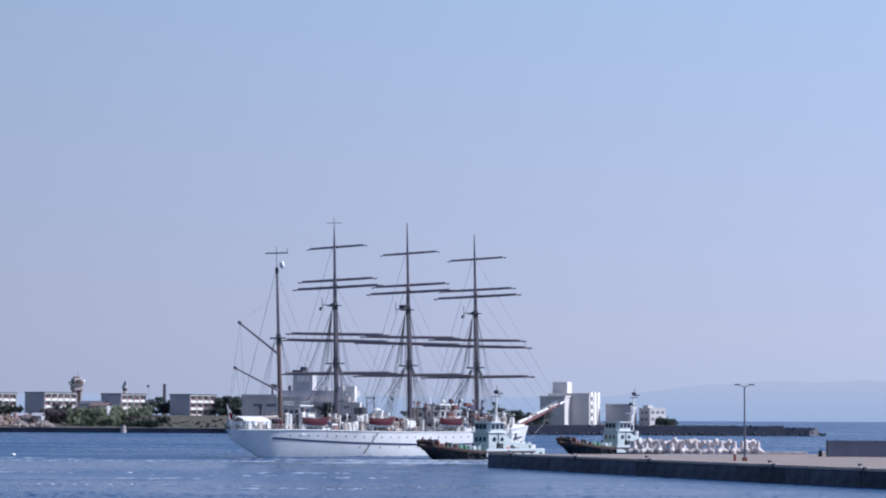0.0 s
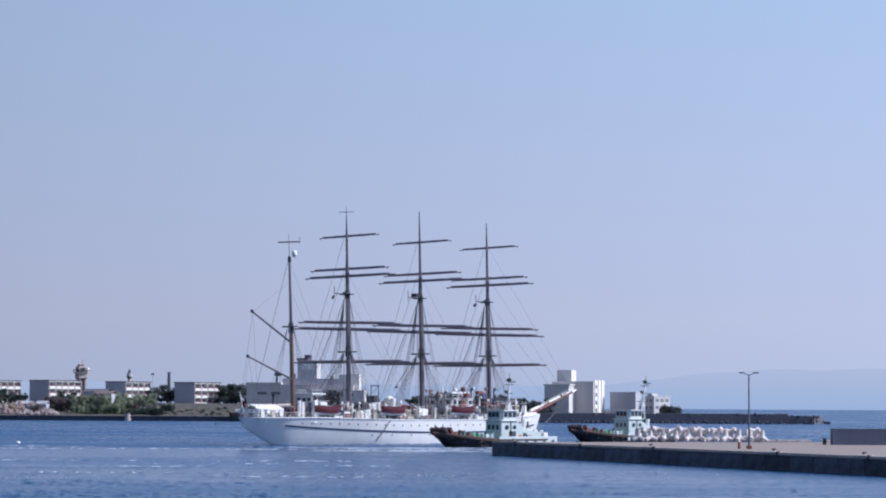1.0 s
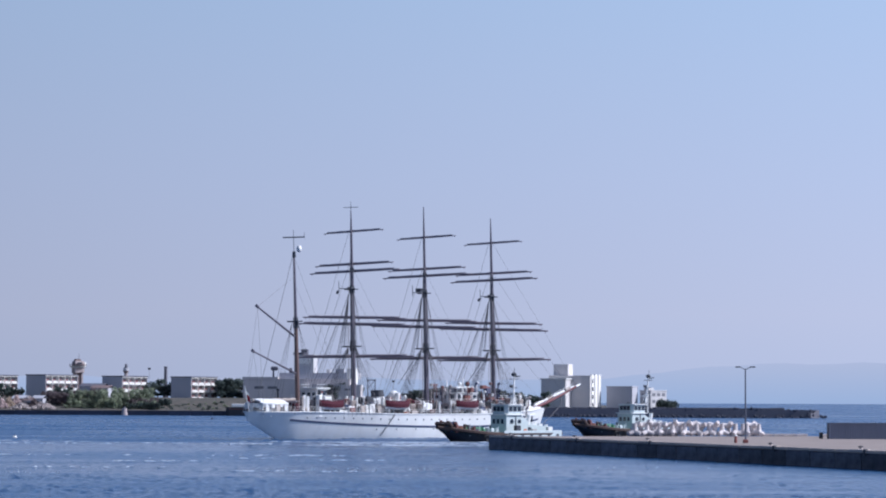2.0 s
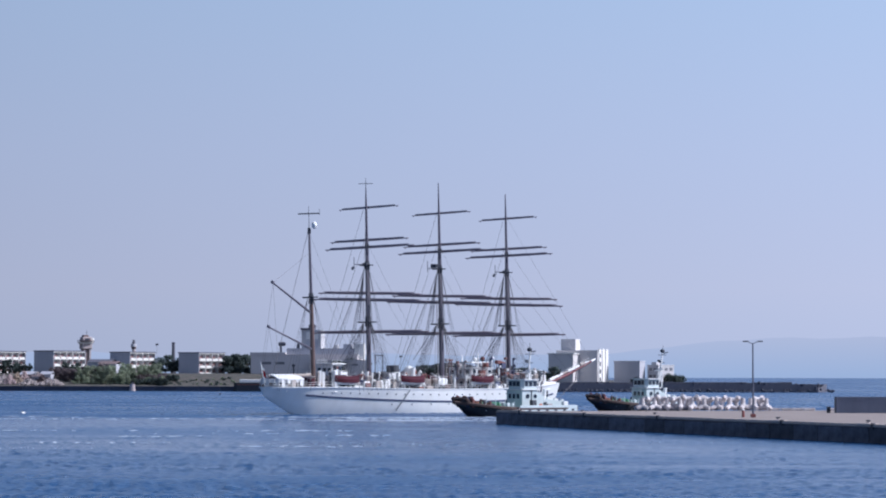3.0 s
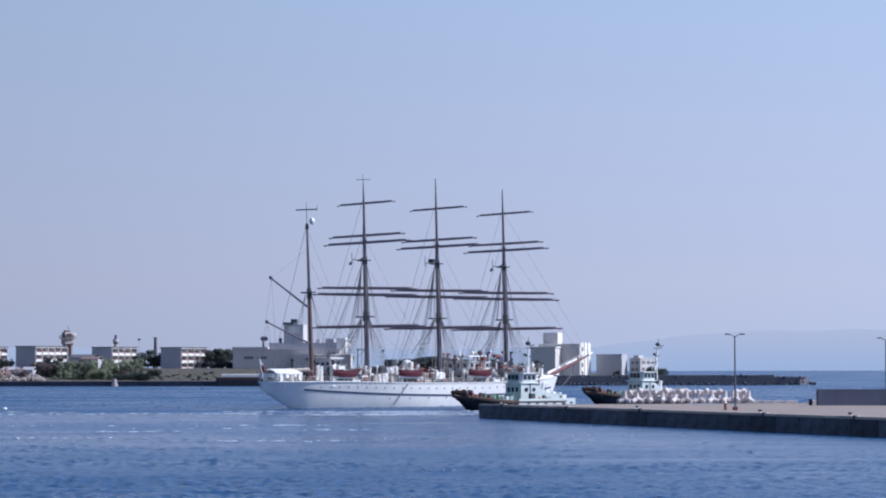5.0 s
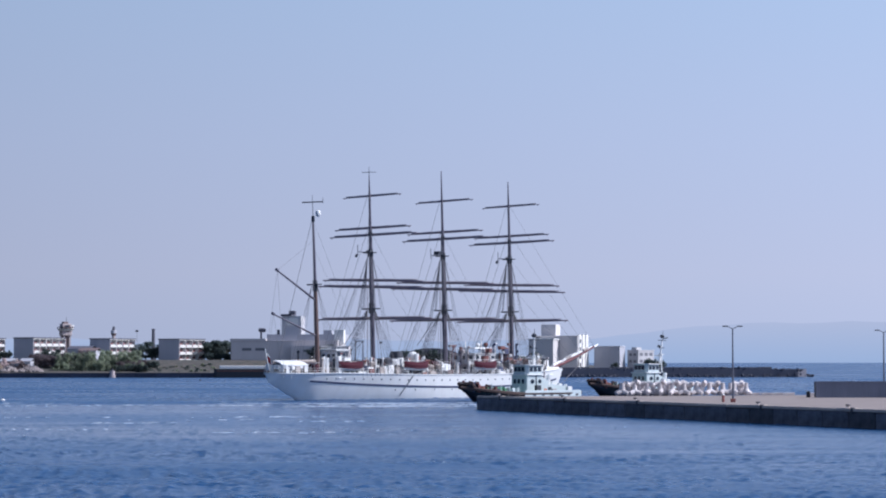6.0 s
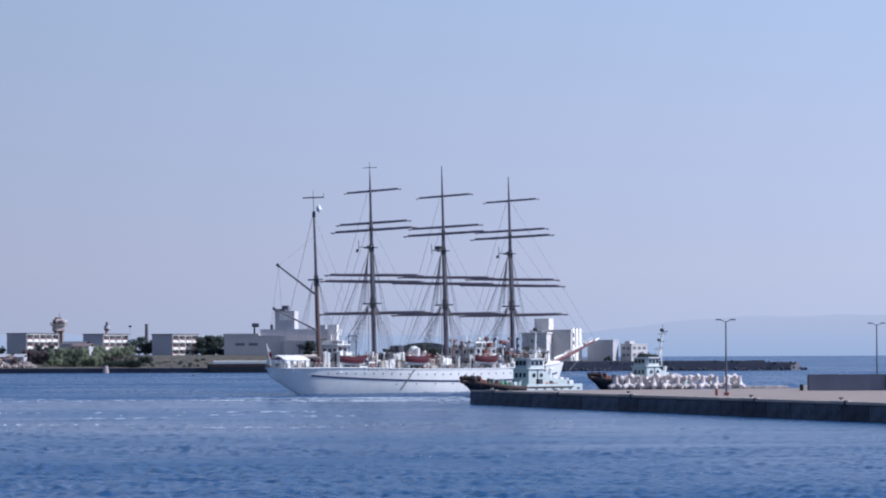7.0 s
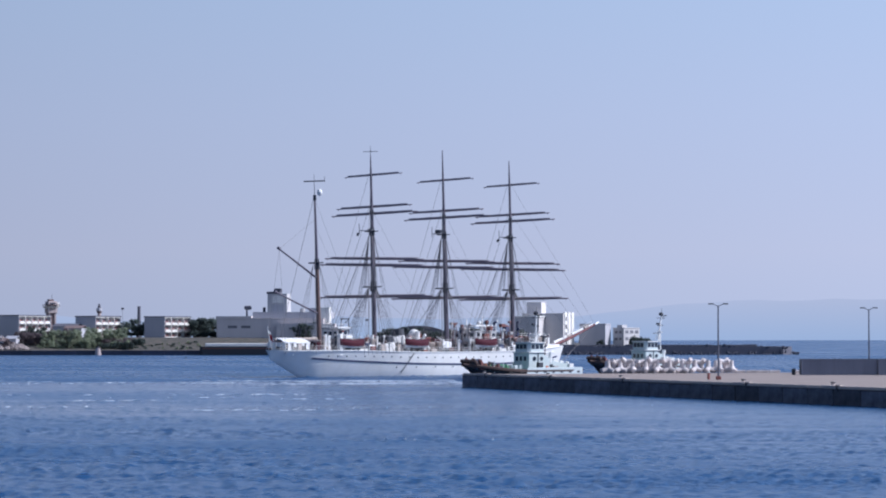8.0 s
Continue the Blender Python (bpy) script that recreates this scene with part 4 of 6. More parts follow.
def make_square_mast(ship, x, tip, pole, radar):
    deck = sheer(x) - 1
    m = new("mast")
    m.parent = ship
    m.matrix_basis = pose(x, 0, 0, 0, -1.9, 0)
    tagged(m, "tall brown steel mast with six crossed yards")
    low = fresh()
    rod(low, (0, 0, deck - 1), (0, 0, 19.2), 0.56, 0.50, 14)
    rod(low, (0, 0, 19.2), (0, 0, 31.2), 0.50, 0.44, 14)
    part("lower_mast", low, MAST, m, smooth=False)
    up = fresh()
    rod(up, (0, 0, 30.6), (0, 0, 36.6), 0.42, 0.34, 12)
    rod(up, (0, 0, 36.6), (0, 0, 43.6), 0.30, 0.24, 12)
    rod(up, (0, 0, 43.6), (0, 0, tip), 0.22, 0.09, 10)
    part("topgallant_mast", up, MAST, m)
    top = fresh()
    prism(top, [(-1.2, -1.9), (0.9, -1.6), (0.9, 1.6), (-1.2, 1.9)], 19.0, 19.3)
    rod(top, (0, 0, 18.2), (0, 0, 20.4), 0.72, 0.62, 12)
    part("fighting_top", top, DARK, m, "dark platform round the mast")
    part("mast_cap", rod(fresh(), (0, 0, 34.7), (0, 0, 35.6), 0.45, 0.42, 12), DARK, m)
    cross = fresh()
    prism(cross, [(-0.8, -1.5), (0.6, -1.2), (0.6, 1.2), (-0.8, 1.5)], 31.0, 31.25)
    rod(cross, (0, 0, 30.2), (0, 0, 31.9), 0.55, 0.5, 12)
    part("crosstree", cross, DARK, m)
    for z, length, brace, tilt, r in ((17.0, 26.6, 21, 0.2, 0.26), (23.75, 25.6, 21, 2.0, 0.24), (25.15, 23.0, 21, 1.7, 0.22),
                                      (34.85, 24.2, 3, -0.9, 0.19), (36.35, 21.2, 3, -0.9, 0.17), (43.2, 16.2, 3, -1.2, 0.13)):
        make_yard(m, z, length, brace, tilt, r, SPAR)
    if pole:
        bm = fresh()
        rod(bm, (0, 0, tip - 0.5), (0, 0, tip + 1.9), 0.07, 0.04, 6)
        rod(bm, (1.0, -1.2, tip + 0.7), (-1.0, 1.2, tip + 0.7), 0.06, n=6)
        rod(bm, (-1.0, -1.1, tip + 0.7), (1.0, 1.1, tip + 0.7), 0.05, n=6)
        part("wind_gauge", bm, DARK, m)
    if radar:
        bm = fresh()
        rod(bm, (0, 0, 31.2), (-3.4, 0.6, 31.3), 0.10, 0.08, 6)
        rod(bm, (-3.4, 0.6, 30.5), (-3.4, 0.6, 32.8), 0.07, n=6)
        if radar == 2:
            box(bm, -2.3, -0.9, -0.7, 0.7, 31.4, 32.2, 0.1)
        else:
            rod(bm, (-4.2, 0.2, 30.6), (-3.6, 0.9, 30.4), 0.3, n=8)
            box(bm, -1.0, 0.2, -0.6, 0.6, 30.9, 31.6, 0.1)
        part("radar_bracket", bm, DARK, m)
    # shrouds and backstays on both sides
    for s in (-1, 1):
        bm = fresh()
        for k in range(6):
            xe = 1.2 - k * 1.25
            rod(bm, (-0.2, s * 0.9, 19.2), (xe, s * 6.75, sheer(x) - 0.2), 0.05, n=4)
        for k in range(1, 12):
            f = k / 13
            z = sheer(x) + (19.2 - sheer(x)) * f
            y = s * (6.75 + (0.9 - 6.75) * f)
            rod(bm, (1.2 - 1.4 * f, y, z), (-5.05 + 4.85 * f, y, z), 0.02, n=4)
        for k in range(4):
            rod(bm, (-0.2, s * 0.6, 31.1), (-0.6 - 0.2 * k, s * (1.7), 19.3), 0.03, n=4)
        tagged(part("shroud_rigging", bm, ROPE, m), kind="stuff")
        bm = fresh()
        for k, z in enumerate((31.0, 31.0, 36.5, 43.4)):
            rod(bm, (-0.3, s * 0.3, z), (-6.6 - k * 1.3, s * 6.75, sheer(x) - 0.3), 0.034, n=4)
        rod(bm, (-3.0, s * 1.6, 24.2), (-8.6, s * 6.2, sheer(x) + 1.2), 0.075, 0.06, n=5)
        rod(bm, (-0.6, s * 1.0, 18.8), (-3.4, s * 5.2, 11.5), 0.075, n=5)
        for k in range(4):
            rod(bm, (-0.2, s * 0.5, 31.0), (0.4 - 0.7 * k, s * 6.6, sheer(x) - 0.2), 0.05 if s > 0 else 0.03, n=4)
        tagged(part("backstay_rigging", bm, ROPE, m), kind="stuff")
    return m


def make_jigger(ship, x):
    m = new("mast")
    m.parent = ship
    m.matrix_basis = pose(x, 0, 0, 0, -2.8, 0)
    tagged(m, "buff-brown jigger mast with two gaffs and aerials")
    low = rod(fresh(), (0, 0, sheer(x) - 2), (0, 0, 24.2), 0.50, 0.42, 14)
    part("lower_mast", low, MAST_BUFF, m)
    up = rod(fresh(), (0, 0, 23.2), (0, 0, 37.6), 0.36, 0.22, 12)
    part("topmast", up, MAST, m)
    cross = fresh()
    prism(cross, [(-0.9, -1.6), (0.7, -1.3), (0.7, 1.3), (-0.9, 1.6)], 23.8, 24.1)
    rod(cross, (0, 0, 22.6), (0, 0, 24.8), 0.60, 0.5, 12)
    part("crosstree", cross, DARK, m)
    part("mast_cap", rod(fresh(), (0, 0, 37.0), (0, 0, 38.2), 0.38, 0.30, 10), DARK, m)
    for (xt, zt), z0, r in (((-10.9, 27.2), 20.9, 0.24), ((-12.4, 18.3), 13.4, 0.22)):
        bm = fresh()
        rod(bm, (-0.4, 0, z0), (xt, 0.2, zt), r, r * 0.7, 10)
        rod(bm, (xt + 0.3, 0.2, zt - 0.1), (xt - 0.2, 0.2, zt + 0.15), r + 0.1, n=8)
        part("gaff", bm, MAST, m)
    bm = fresh()
    rod(bm, (-0.4, 0, 7.7), (-13.6, 0, 8.1), 0.2, 0.14, 10)
    boom = part("boom", bm, MAST, m)
    roll = fresh()
    for k in range(9):
        rod(roll, (-0.9 - 1.35 * k, 0, 8.08 + 0.04 * k), (-2.3 - 1.35 * k, 0, 8.12 + 0.04 * k), 0.36 - 0.05 * (k % 2), 0.33 - 0.04 * (k % 3), 9)
    part("stowed_spanker", roll, SAILCLOTH, boom, "pale buff sail rolled along the boom")
    bm = fresh()
    rod(bm, (0, 0, 37.6), (0, 0, 42.6), 0.07, 0.04, 6)
    rod(bm, (1.4, -1.7, 41.1), (-1.4, 1.7, 41.1), 0.13, n=6)
    rod(bm, (-1.2, -1.2, 40.7), (1.2, 1.2, 40.7), 0.06, n=6)
    rod(bm, (1.4, -1.7, 40.8), (1.4, -1.7, 42.0), 0.05, n=6)
    part("aerial", bm, DARK, m)
    part("satellite_dome", ball(fresh(), (0.6, -0.9, 38.7), 0.55, sz=1.4), WHITE, m, "small white dome near the masthead")
    for s in (-1, 1):
        bm = fresh()
        for k in range(4):
            rod(bm, (-0.2, s * 0.8, 23.8), (1.0 - k * 1.2, s * 6.2, sheer(x) - 0.2), 0.034, n=4)
        rod(bm, (-0.3, s * 0.2, 37), (-7, s * 5.8, sheer(x - 7) - 0.2), 0.045, n=4)
        rod(bm, (-10.7, 0.2, 27), (-13, s * 3, sheer(x - 13)), 0.024, n=4)
        rod(bm, (-12.2, 0.2, 18.2), (-13, s * 2.5, sheer(x - 13)), 0.024, n=4)
        tagged(part("shroud_rigging", bm, ROPE, m), kind="stuff")
    bm = rod(fresh(), (-10.8, 0.2, 27.1), (-0.2, 0, 33), 0.024, n=4)
    part("topping_lift", bm, ROPE, m)
    return m


def house(ship, x0, x1, w, z0, z1, name="deckhouse", rows=1, mat=None, label=""):
    h = part(name, box(fresh(), x0, x1, -w, w, z0, z1, 0.12), mat or WHITE, ship, label)
    part("house_roof", box(fresh(), x0 - 0.3, x1 + 0.3, -w - 0.3, w + 0.3, z1, z1 + 0.14, 0.04), mat or WHITE, h)
    n = max(int((x1 - x0) / 1.7), 2)
    for s in (-1, 1):
        rail = fresh()
        rod(rail, (x0, s * w, z1 + 1.1), (x1, s * w, z1 + 1.1), 0.035, n=4)
        rod(rail, (x0, s * w, z1 + 0.65), (x1, s * w, z1 + 0.65), 0.025, n=4)
        for k in range(n + 1):
            x = x0 + k * (x1 - x0) / n
            rod(rail, (x, s * w, z1 + 0.1), (x, s * w, z1 + 1.1), 0.03, n=4)
        part("roof_rail", rail, WHITE, h)
    part("door", box(fresh(), x0 + 0.3, x0 + 1.05, -w - 0.05, -w + 0.05, z0 + 0.3, z0 + 2.1), DARK, h)
    part("life_buoy", rod(fresh(), ((x0 + x1) / 2, -w - 0.1, z0 + 1.6), ((x0 + x1) / 2, -w, z0 + 1.6), 0.26, n=10), OXIDE_BROWN, h)
    for r in range(rows):
        z = z1 - 1.25 - r * 2.3
        for s in (-1, 1):
            for k in range(n):
                x = x0 + (k + 0.5) * (x1 - x0) / n
                part("window", box(fresh(), x - 0.55, x + 0.55, s * w - 0.05, s * w + 0.05, z, z + (1.05 if name == "bridge" else 0.85)), GLASS, h)
        for k in range(3):
            y = -w * 0.66 + k * w * 0.66
            part("window", box(fresh(), x0 - 0.05, x0 + 0.05, y - 0.45, y + 0.45, z, z + 0.75), GLASS, h)
    return h


def make_lifeboat(ship, x, s, z):
    """A covered boat in davits over the ship's side."""
    ks = 11
    hull, cover = fresh(), fresh()
    prev = prevc = None
    y0 = s * min(6.3, deck_half(x) - 0.6)
    y1 = y0 - s * 1.65
    for i in range(ks):
        t = -1 + 2 * i / (ks - 1)
        w = 1.25 * max(1 - abs(t) ** 2.6, 0.03)
        zz = 0.28 * t * t
        ring = [hull.verts.new((x + 3.8 * t, y0 + a * w, z + b + zz)) for a, b in ((-1, 0.75), (-0.9, 0.2), (-0.45, -0.25), (0, -0.4), (0.45, -0.25), (0.9, 0.2), (1, 0.75))]
        top = [cover.verts.new((x + 3.8 * t, y0 + a * w * 1.03, z + b + zz)) for a, b in ((-0.99, 0.02), (-1, 0.78), (-0.5, 1.28), (0, 1.48), (0.5, 1.28), (1, 0.78), (0.99, 0.02))]
        if prev:
            for j in range(6):
                hull.faces.new((prev[j], prev[j + 1], ring[j + 1], ring[j]))
                cover.faces.new((prevc[j], prevc[j + 1], top[j + 1], top[j]))
        prev, prevc = ring, top
    bmesh.ops.recalc_face_normals(hull, faces=hull.faces)
    bmesh.ops.recalc_face_normals(cover, faces=cover.faces)
    boat = part("lifeboat", hull, WHITE, ship, "white lifeboat under a dark red cover")
    part("boat_cover", cover, RED, boat, "dark red canvas cover")
    for dx in (-2.5, 2.5):
        dav = fresh()
        rod(dav, (x + dx, y1, z - 2.2), (x + dx, y1 + s * 0.1, z + 1.4), 0.14, n=6)
        rod(dav, (x + dx, y1 + s * 0.1, z + 1.4), (x + dx, y0, z + 2.1), 0.13, 0.09, n=6)
        rod(dav, (x + dx, y0, z + 2.1), (x + dx, y0, z + 0.6), 0.03, n=4)
        box(dav, x + dx - 0.2, x + dx + 0.2, y0 - s * 0.9 - 0.8, y0 - s * 0.9 + 0.8, z - 0.75, z - 0.35)
        part("davit", dav, WHITE, boat)


def make_ship():
    ship = thing("sailing_ship", pose(*SHIP_AT, 0, 0, KEEL_TURN), "white four-masted sailing ship with bare brown yards, under way", "sailing ship")
    make_hull(ship)
    make_deck_gear(ship)
    make_square_mast(ship, -23.25, 47.6, True, 1)
    make_square_mast(ship, 0.2, 49.9, False, 2)
    make_square_mast(ship, 23.3, 48.8, False, 1)
    make_jigger(ship, -40.1)
    # poop with white awning on stanchions
    aw = fresh()
    n = 8
    prev = None
    for i in range(n + 1):
        x = -53.2 + i * 6.4 / n
        w = min(deck_half(x) - 0.3, 3.5)
        ring = [aw.verts.new((x, y * w, 7.3 + 0.9 * (1 - y * y))) for y in (-1, -0.6, 0, 0.6, 1)] + [aw.verts.new((x, y * w, 7.05 + 0.9 * (1 - y * y))) for y in (1, 0.6, 0, -0.6, -1)]
        if prev:
            for j in range(10):
                aw.faces.new((prev[j], prev[(j + 1) % 10], ring[(j + 1) % 10], ring[j]))
        else:
            aw.faces.new(ring)
        prev = ring
    aw.faces.new(prev[::-1])
    bmesh.ops.recalc_face_normals(aw, faces=aw.faces)
    part("awning", aw, WHITE, ship, "white canvas awning over the poop")
    for i in range(5):
        for s in (-1, 1):
            x = -52.9 + i * 1.45
            y = s * (min(deck_half(x) - 0.3, 3.5) - 0.1)
            part("stanchion", rod(fresh(), (x, y, 4.6), (x, y, 7.4), 0.07, n=6), WHITE, ship)
    part("skylight", box(fresh(), -51.5, -47.5, -1.8, 1.8, 4.6, 6.1, 0.1), WHITE, ship)
    for k in range(5):
        x = -52.6 + 1.2 * k
        y = -(min(deck_half(x + 0.5) - 0.3, 3.5) - 0.12)
        part("awning_curtain", box(fresh(), x, x + (1.1, 0.8, 1.15, 0.7, 1.0)[k], y - 0.03, y + 0.03, (5.6, 6.3, 5.7, 6.6, 5.8)[k], 7.3), (WHITE, WHITE, SAILCLOTH, WHITE, WHITE)[k], ship)
    for k in range(4):
        part("awning_curtain", box(fresh(), -53.16, -53.1, -2.6 + 1.35 * k, -1.5 + 1.35 * k, (5.8, 6.4, 5.7, 6.2)[k], 7.3), WHITE, ship)
    part("life_raft_rack", box(fresh(), -44.6, -43.4, -3.4, -2.1, 4.7, 7.3, 0.2), RED, ship, "red life-raft rack")
    st = rod(fresh(), (-54.4, 0, 5.3), (-55.8, 0, 10.6), 0.07, n=6)
    staff = part("ensign_staff", st, WHITE, ship)
    for name, lo, hi, mat, label in (("ensign", 0.0, 1.0, WHITE, "white ensign hanging in folds from the staff"), ("ensign_disc", 0.3, 0.75, ENSIGN_RED, "red field of the ensign")):
        flag, vs = fresh(), []
        lift = 0.0 if name == "ensign" else -0.05
        for i in range(7):
            a = lo + (hi - lo) * i / 6
            vs.append([flag.verts.new((-55.5 + 0.55 * b + 0.8 * a, 0.3 * math.sin(a * 6) + lift, 10.2 - 2.4 * b - 1.3 * a)) for b in ((0, 1) if name == "ensign" else (0.25, 0.8))])
        for a, b in zip(vs, vs[1:]):
            flag.faces.new((a[0], b[0], b[1], a[1]))
        bmesh.ops.solidify(flag, geom=flag.faces[:], thickness=0.02)
        part(name, flag, mat, staff, label)
    # houses, from aft forward
    house(ship, -44, -40.0, 3.0, 4.3, 6.6, mat=HOUSE_BUFF)
    house(ship, -39.2, -33.2, 3.2, 4.2, 7.8, rows=1, mat=HOUSE_BUFF)
    part("stair_box", box(fresh(), -39.0, -38.0, -4.6, -3.6, 4.4, 9.0, 0.1), WHITE, ship)
    house(ship, -37.2, -34.2, 2.2, 7.96, 10.0, "bridge", label="white bridge with a row of windows")
    part("bridge_wing", box(fresh(), -36.6, -34.6, -4.0, 4.0, 8.0, 8.7, 0.05), WHITE, ship)
    part("bridge_roof", box(fresh(), -37.8, -33.6, -2.7, 2.7, 10.2, 10.45, 0.06), WHITE, ship)
    part("deck_store", box(fresh(), -31.6, -27.2, -3.0, 3.0, 4.2, 6.8, 0.12), HOUSE_BUFF, ship)
    house(ship, -20.5, -12.5, 4.3, 4.1, 7.0, mat=HOUSE_BUFF)
    part("funnel", rod(fresh(), (-16, 0, 7.0), (-16.1, 0, 8.7), 1.5, 1.4, 14), WHITE, ship, "short white funnel")
    part("funnel_cap", rod(fresh(), (-16.1, 0, 8.7), (-16.15, 0, 10.1), 1.45, 1.3, 14), DARK, ship)
    part("vent_hood", ball(fresh(), (-12.0, -1.0, 9.0), 1.2, sz=0.9), WHITE, ship)
    part("satellite_dome", ball(fresh(), (-10.2, 1.2, 8.6), 0.9, sz=1.2), WHITE, ship)
    part("dark_locker", box(fresh(), -21.5, -18.2, -2, 2, 7.1, 8.6, 0.2), DARK, ship)
    part("vent_cowl", rod(fresh(), (-12.6, -2.6, 7.0), (-12.6, -2.6, 9.6), 0.4, 0.55, 10), WHITE, ship)
    house(ship, -8.5, -3.0, 4.0, 4.1, 6.7, mat=HOUSE_BUFF)
    house(ship, 3.0, 13.5, 4.4, 4.1, 7.2, mat=HOUSE_BUFF)
    house(ship, 6.0, 13.0, 3.4, 7.34, 9.6)
    part("gear_mast", rod(fresh(), (11, -1, 9.7), (11, -1, 13.0), 0.2, 0.12, 8), WHITE, ship)
    part("gear_mast", rod(fresh(), (8.5, 1.5, 9.7), (8.5, 1.5, 12.4), 0.2, 0.12, 8), WHITE, ship)
    part("gear_platform", box(fresh(), 7.4, 12.4, -2.2, 2.2, 10.7, 11.0, 0.05), WHITE, ship)
    part("searchlight", ball(fresh(), (11.6, -1.8, 11.6), 0.6), DARK, ship)
    part("searchlight", ball(fresh(), (9.2, -1.6, 11.5), 0.5), WHITE, ship)
    part("gear_locker", box(fresh(), 13.2, 15.4, -2.4, 0.6, 7.2, 9.3, 0.1), DARK, ship)
    part("gear_locker", box(fresh(), 17.5, 20.4, -2.4, 1.0, 7.2, 9.0, 0.1), DARK, ship)
    house(ship, 16.5, 21.5, 3.8, 4.2, 7.0, mat=HOUSE_BUFF)
    make_crowded_gear(ship)
    house(ship, 25.5, 31.5, 2.8, 4.8, 8.0)
    part("forecastle", prism(fresh(), [(28, -4.6), (34, -2.9), (39.6, -0.5), (39.6, 0.5), (34, 2.9), (28, 4.6)], 4.6, 6.6), WHITE, ship)
    rng = random.Random(6)
    for i in range(150):
        x = rng.uniform(-44, 33)
        if abs(x) < 1.2 or abs(x - 23.7) < 1.2:
            continue
        s = rng.choice((-1, 1))
        y = s * min(deck_half(x) - 1.7, rng.uniform(3.6, 5.4))
        kind = rng.randrange(4)
        z = sheer(x) - 0.95
        if kind == 0:
            part("ventilator", rod(fresh(), (x, y, z), (x, y, z + rng.uniform(2.0, 4.6)), 0.22, 0.34, 8), WHITE, ship)
        elif kind == 1:
            part("locker", box(fresh(), x - 0.9, x + 0.9, y - 0.5, y + 0.5, z, z + rng.uniform(1.3, 3.6), 0.08), WHITE if rng.random() < 0.45 else DARK, ship)
        elif kind == 2:
            part("winch", rod(fresh(), (x, y - 0.7, z + 0.8), (x, y + 0.7, z + 0.8), 0.6, n=10), DARK, ship)
        else:
            part("fife_rail", box(fresh(), x - 1.1, x + 1.1, y - 0.15, y + 0.15, z, z + 1.5, 0.05), MAST_BUFF, ship)
    for x in (-35.2, -16.4, 6.2):
        for s in (-1, 1):
            make_lifeboat(ship, x, s, 6.35)
    # crowded gear along the rail: pin rails, coiled lines, hatch covers, deck stores
    rng = random.Random(17)
    mats = (WHITE, DARK, DARK, MAST_BUFF, WHITE, BLUE, SAILCLOTH, DARK)
    names = ("pin_rail", "rope_coil", "hatch_cover", "deck_store")
    for i in range(230):
        x = rng.uniform(-43, 34)
        if min(abs(x - c) for c in (0, 23.7, -23.7, -40.3)) < 1.0 or min(abs(x - c) for c in (-35.2, -16.4, 6.2)) < 4.4 and rng.random() < 0.6:
            continue
        y = -min(deck_half(x) - 1.5, rng.uniform(4.0, 5.5)) * rng.choice((1, 1, -1))
        z = sheer(x) - 0.95
        h = rng.uniform(1.2, 4.2) * (1 if rng.random() < 0.8 else 1.35)
        k = rng.randrange(4)
        mat = rng.choice(mats)
        bm = fresh()
        if k == 0:
            box(bm, x - 0.8, x + 0.8, y - 0.12, y + 0.12, z + h - 0.3, z + h, 0.04)
            for d in (-0.7, 0.7):
                rod(bm, (x + d, y, z), (x + d, y, z + h), 0.09, n=6)
            for d in range(5):
                rod(bm, (x - 0.6 + 0.3 * d, y - 0.18, z + h - 0.2), (x - 0.6 + 0.3 * d, y - 0.18, z + h - 1.2), 0.12, 0.07, n=5)
        elif k == 1:
            rod(bm, (x, y, z), (x, y, z + min(h, 1.9)), 0.45, 0.4, 10)
        elif k == 2:
            box(bm, x - 0.9, x + 0.9, y - 0.5, y + 0.5, z, z + h * 0.6, 0.08)
        else:
            rod(bm, (x, y, z), (x, y, z + h), 0.16, 0.16, 8)
            ball(bm, (x, y, z + h), 0.36, n=1)
        part(names[k], bm, mat, ship)
    # guard rail above the bulwark
    for s in (-1, 1):
        bm = fresh()
        xs = [-54 + i * 2.0 for i in range(46)]
        for a, b in zip(xs, xs[1:]):
            for dz in (0.55, 1.0):
                rod(bm, (a, s * (deck_half(a) - 0.1), sheer(a) + dz), (b, s * (deck_half(b) - 0.1), sheer(b) + dz), 0.025, n=4)
            rod(bm, (a, s * (deck_half(a) - 0.1), sheer(a)), (a, s * (deck_half(a) - 0.1), sheer(a) + 1.0), 0.03, n=4)
        part("guard_rail", bm, WHITE, ship)
    # bowsprit: dark red spar, with white headsails stowed along its upper side
    bs = fresh()
    rod(bs, (36.5, 0, 6.0), (44.5, 0, 8.2), 0.48, 0.40, 12)
    rod(bs, (44.5, 0, 8.2), (54.0, 0, 11.4), 0.38, 0.22, 12)
    bowsprit = part("bowsprit", bs, BOWSPRIT, ship, "dark red bowsprit")
    part("white_tip", rod(fresh(), (53.6, 0, 11.27), (55.2, 0, 11.85), 0.30, 0.2, 10), WHITE, bowsprit, "white painted end of the spar")
    rng = random.Random(14)
    x = 38.6
    while x < 53:
        w, r = rng.uniform(0.7, 1.7), rng.uniform(0.2, 0.42)
        z = 6.0 + (x - 36.5) * 0.3 + 0.38 + 0.6 * r
        part("stowed_headsail", rod(fresh(), (x - w, -0.1, z - 0.3 * w), (x + w, -0.12, z + 0.3 * w), r, r * rng.uniform(0.5, 0.9), 8), rng.choice((WHITE, WHITE, SAILCLOTH)), bowsprit)
        x += w * rng.uniform(1.0, 1.9)
    gb = fresh()
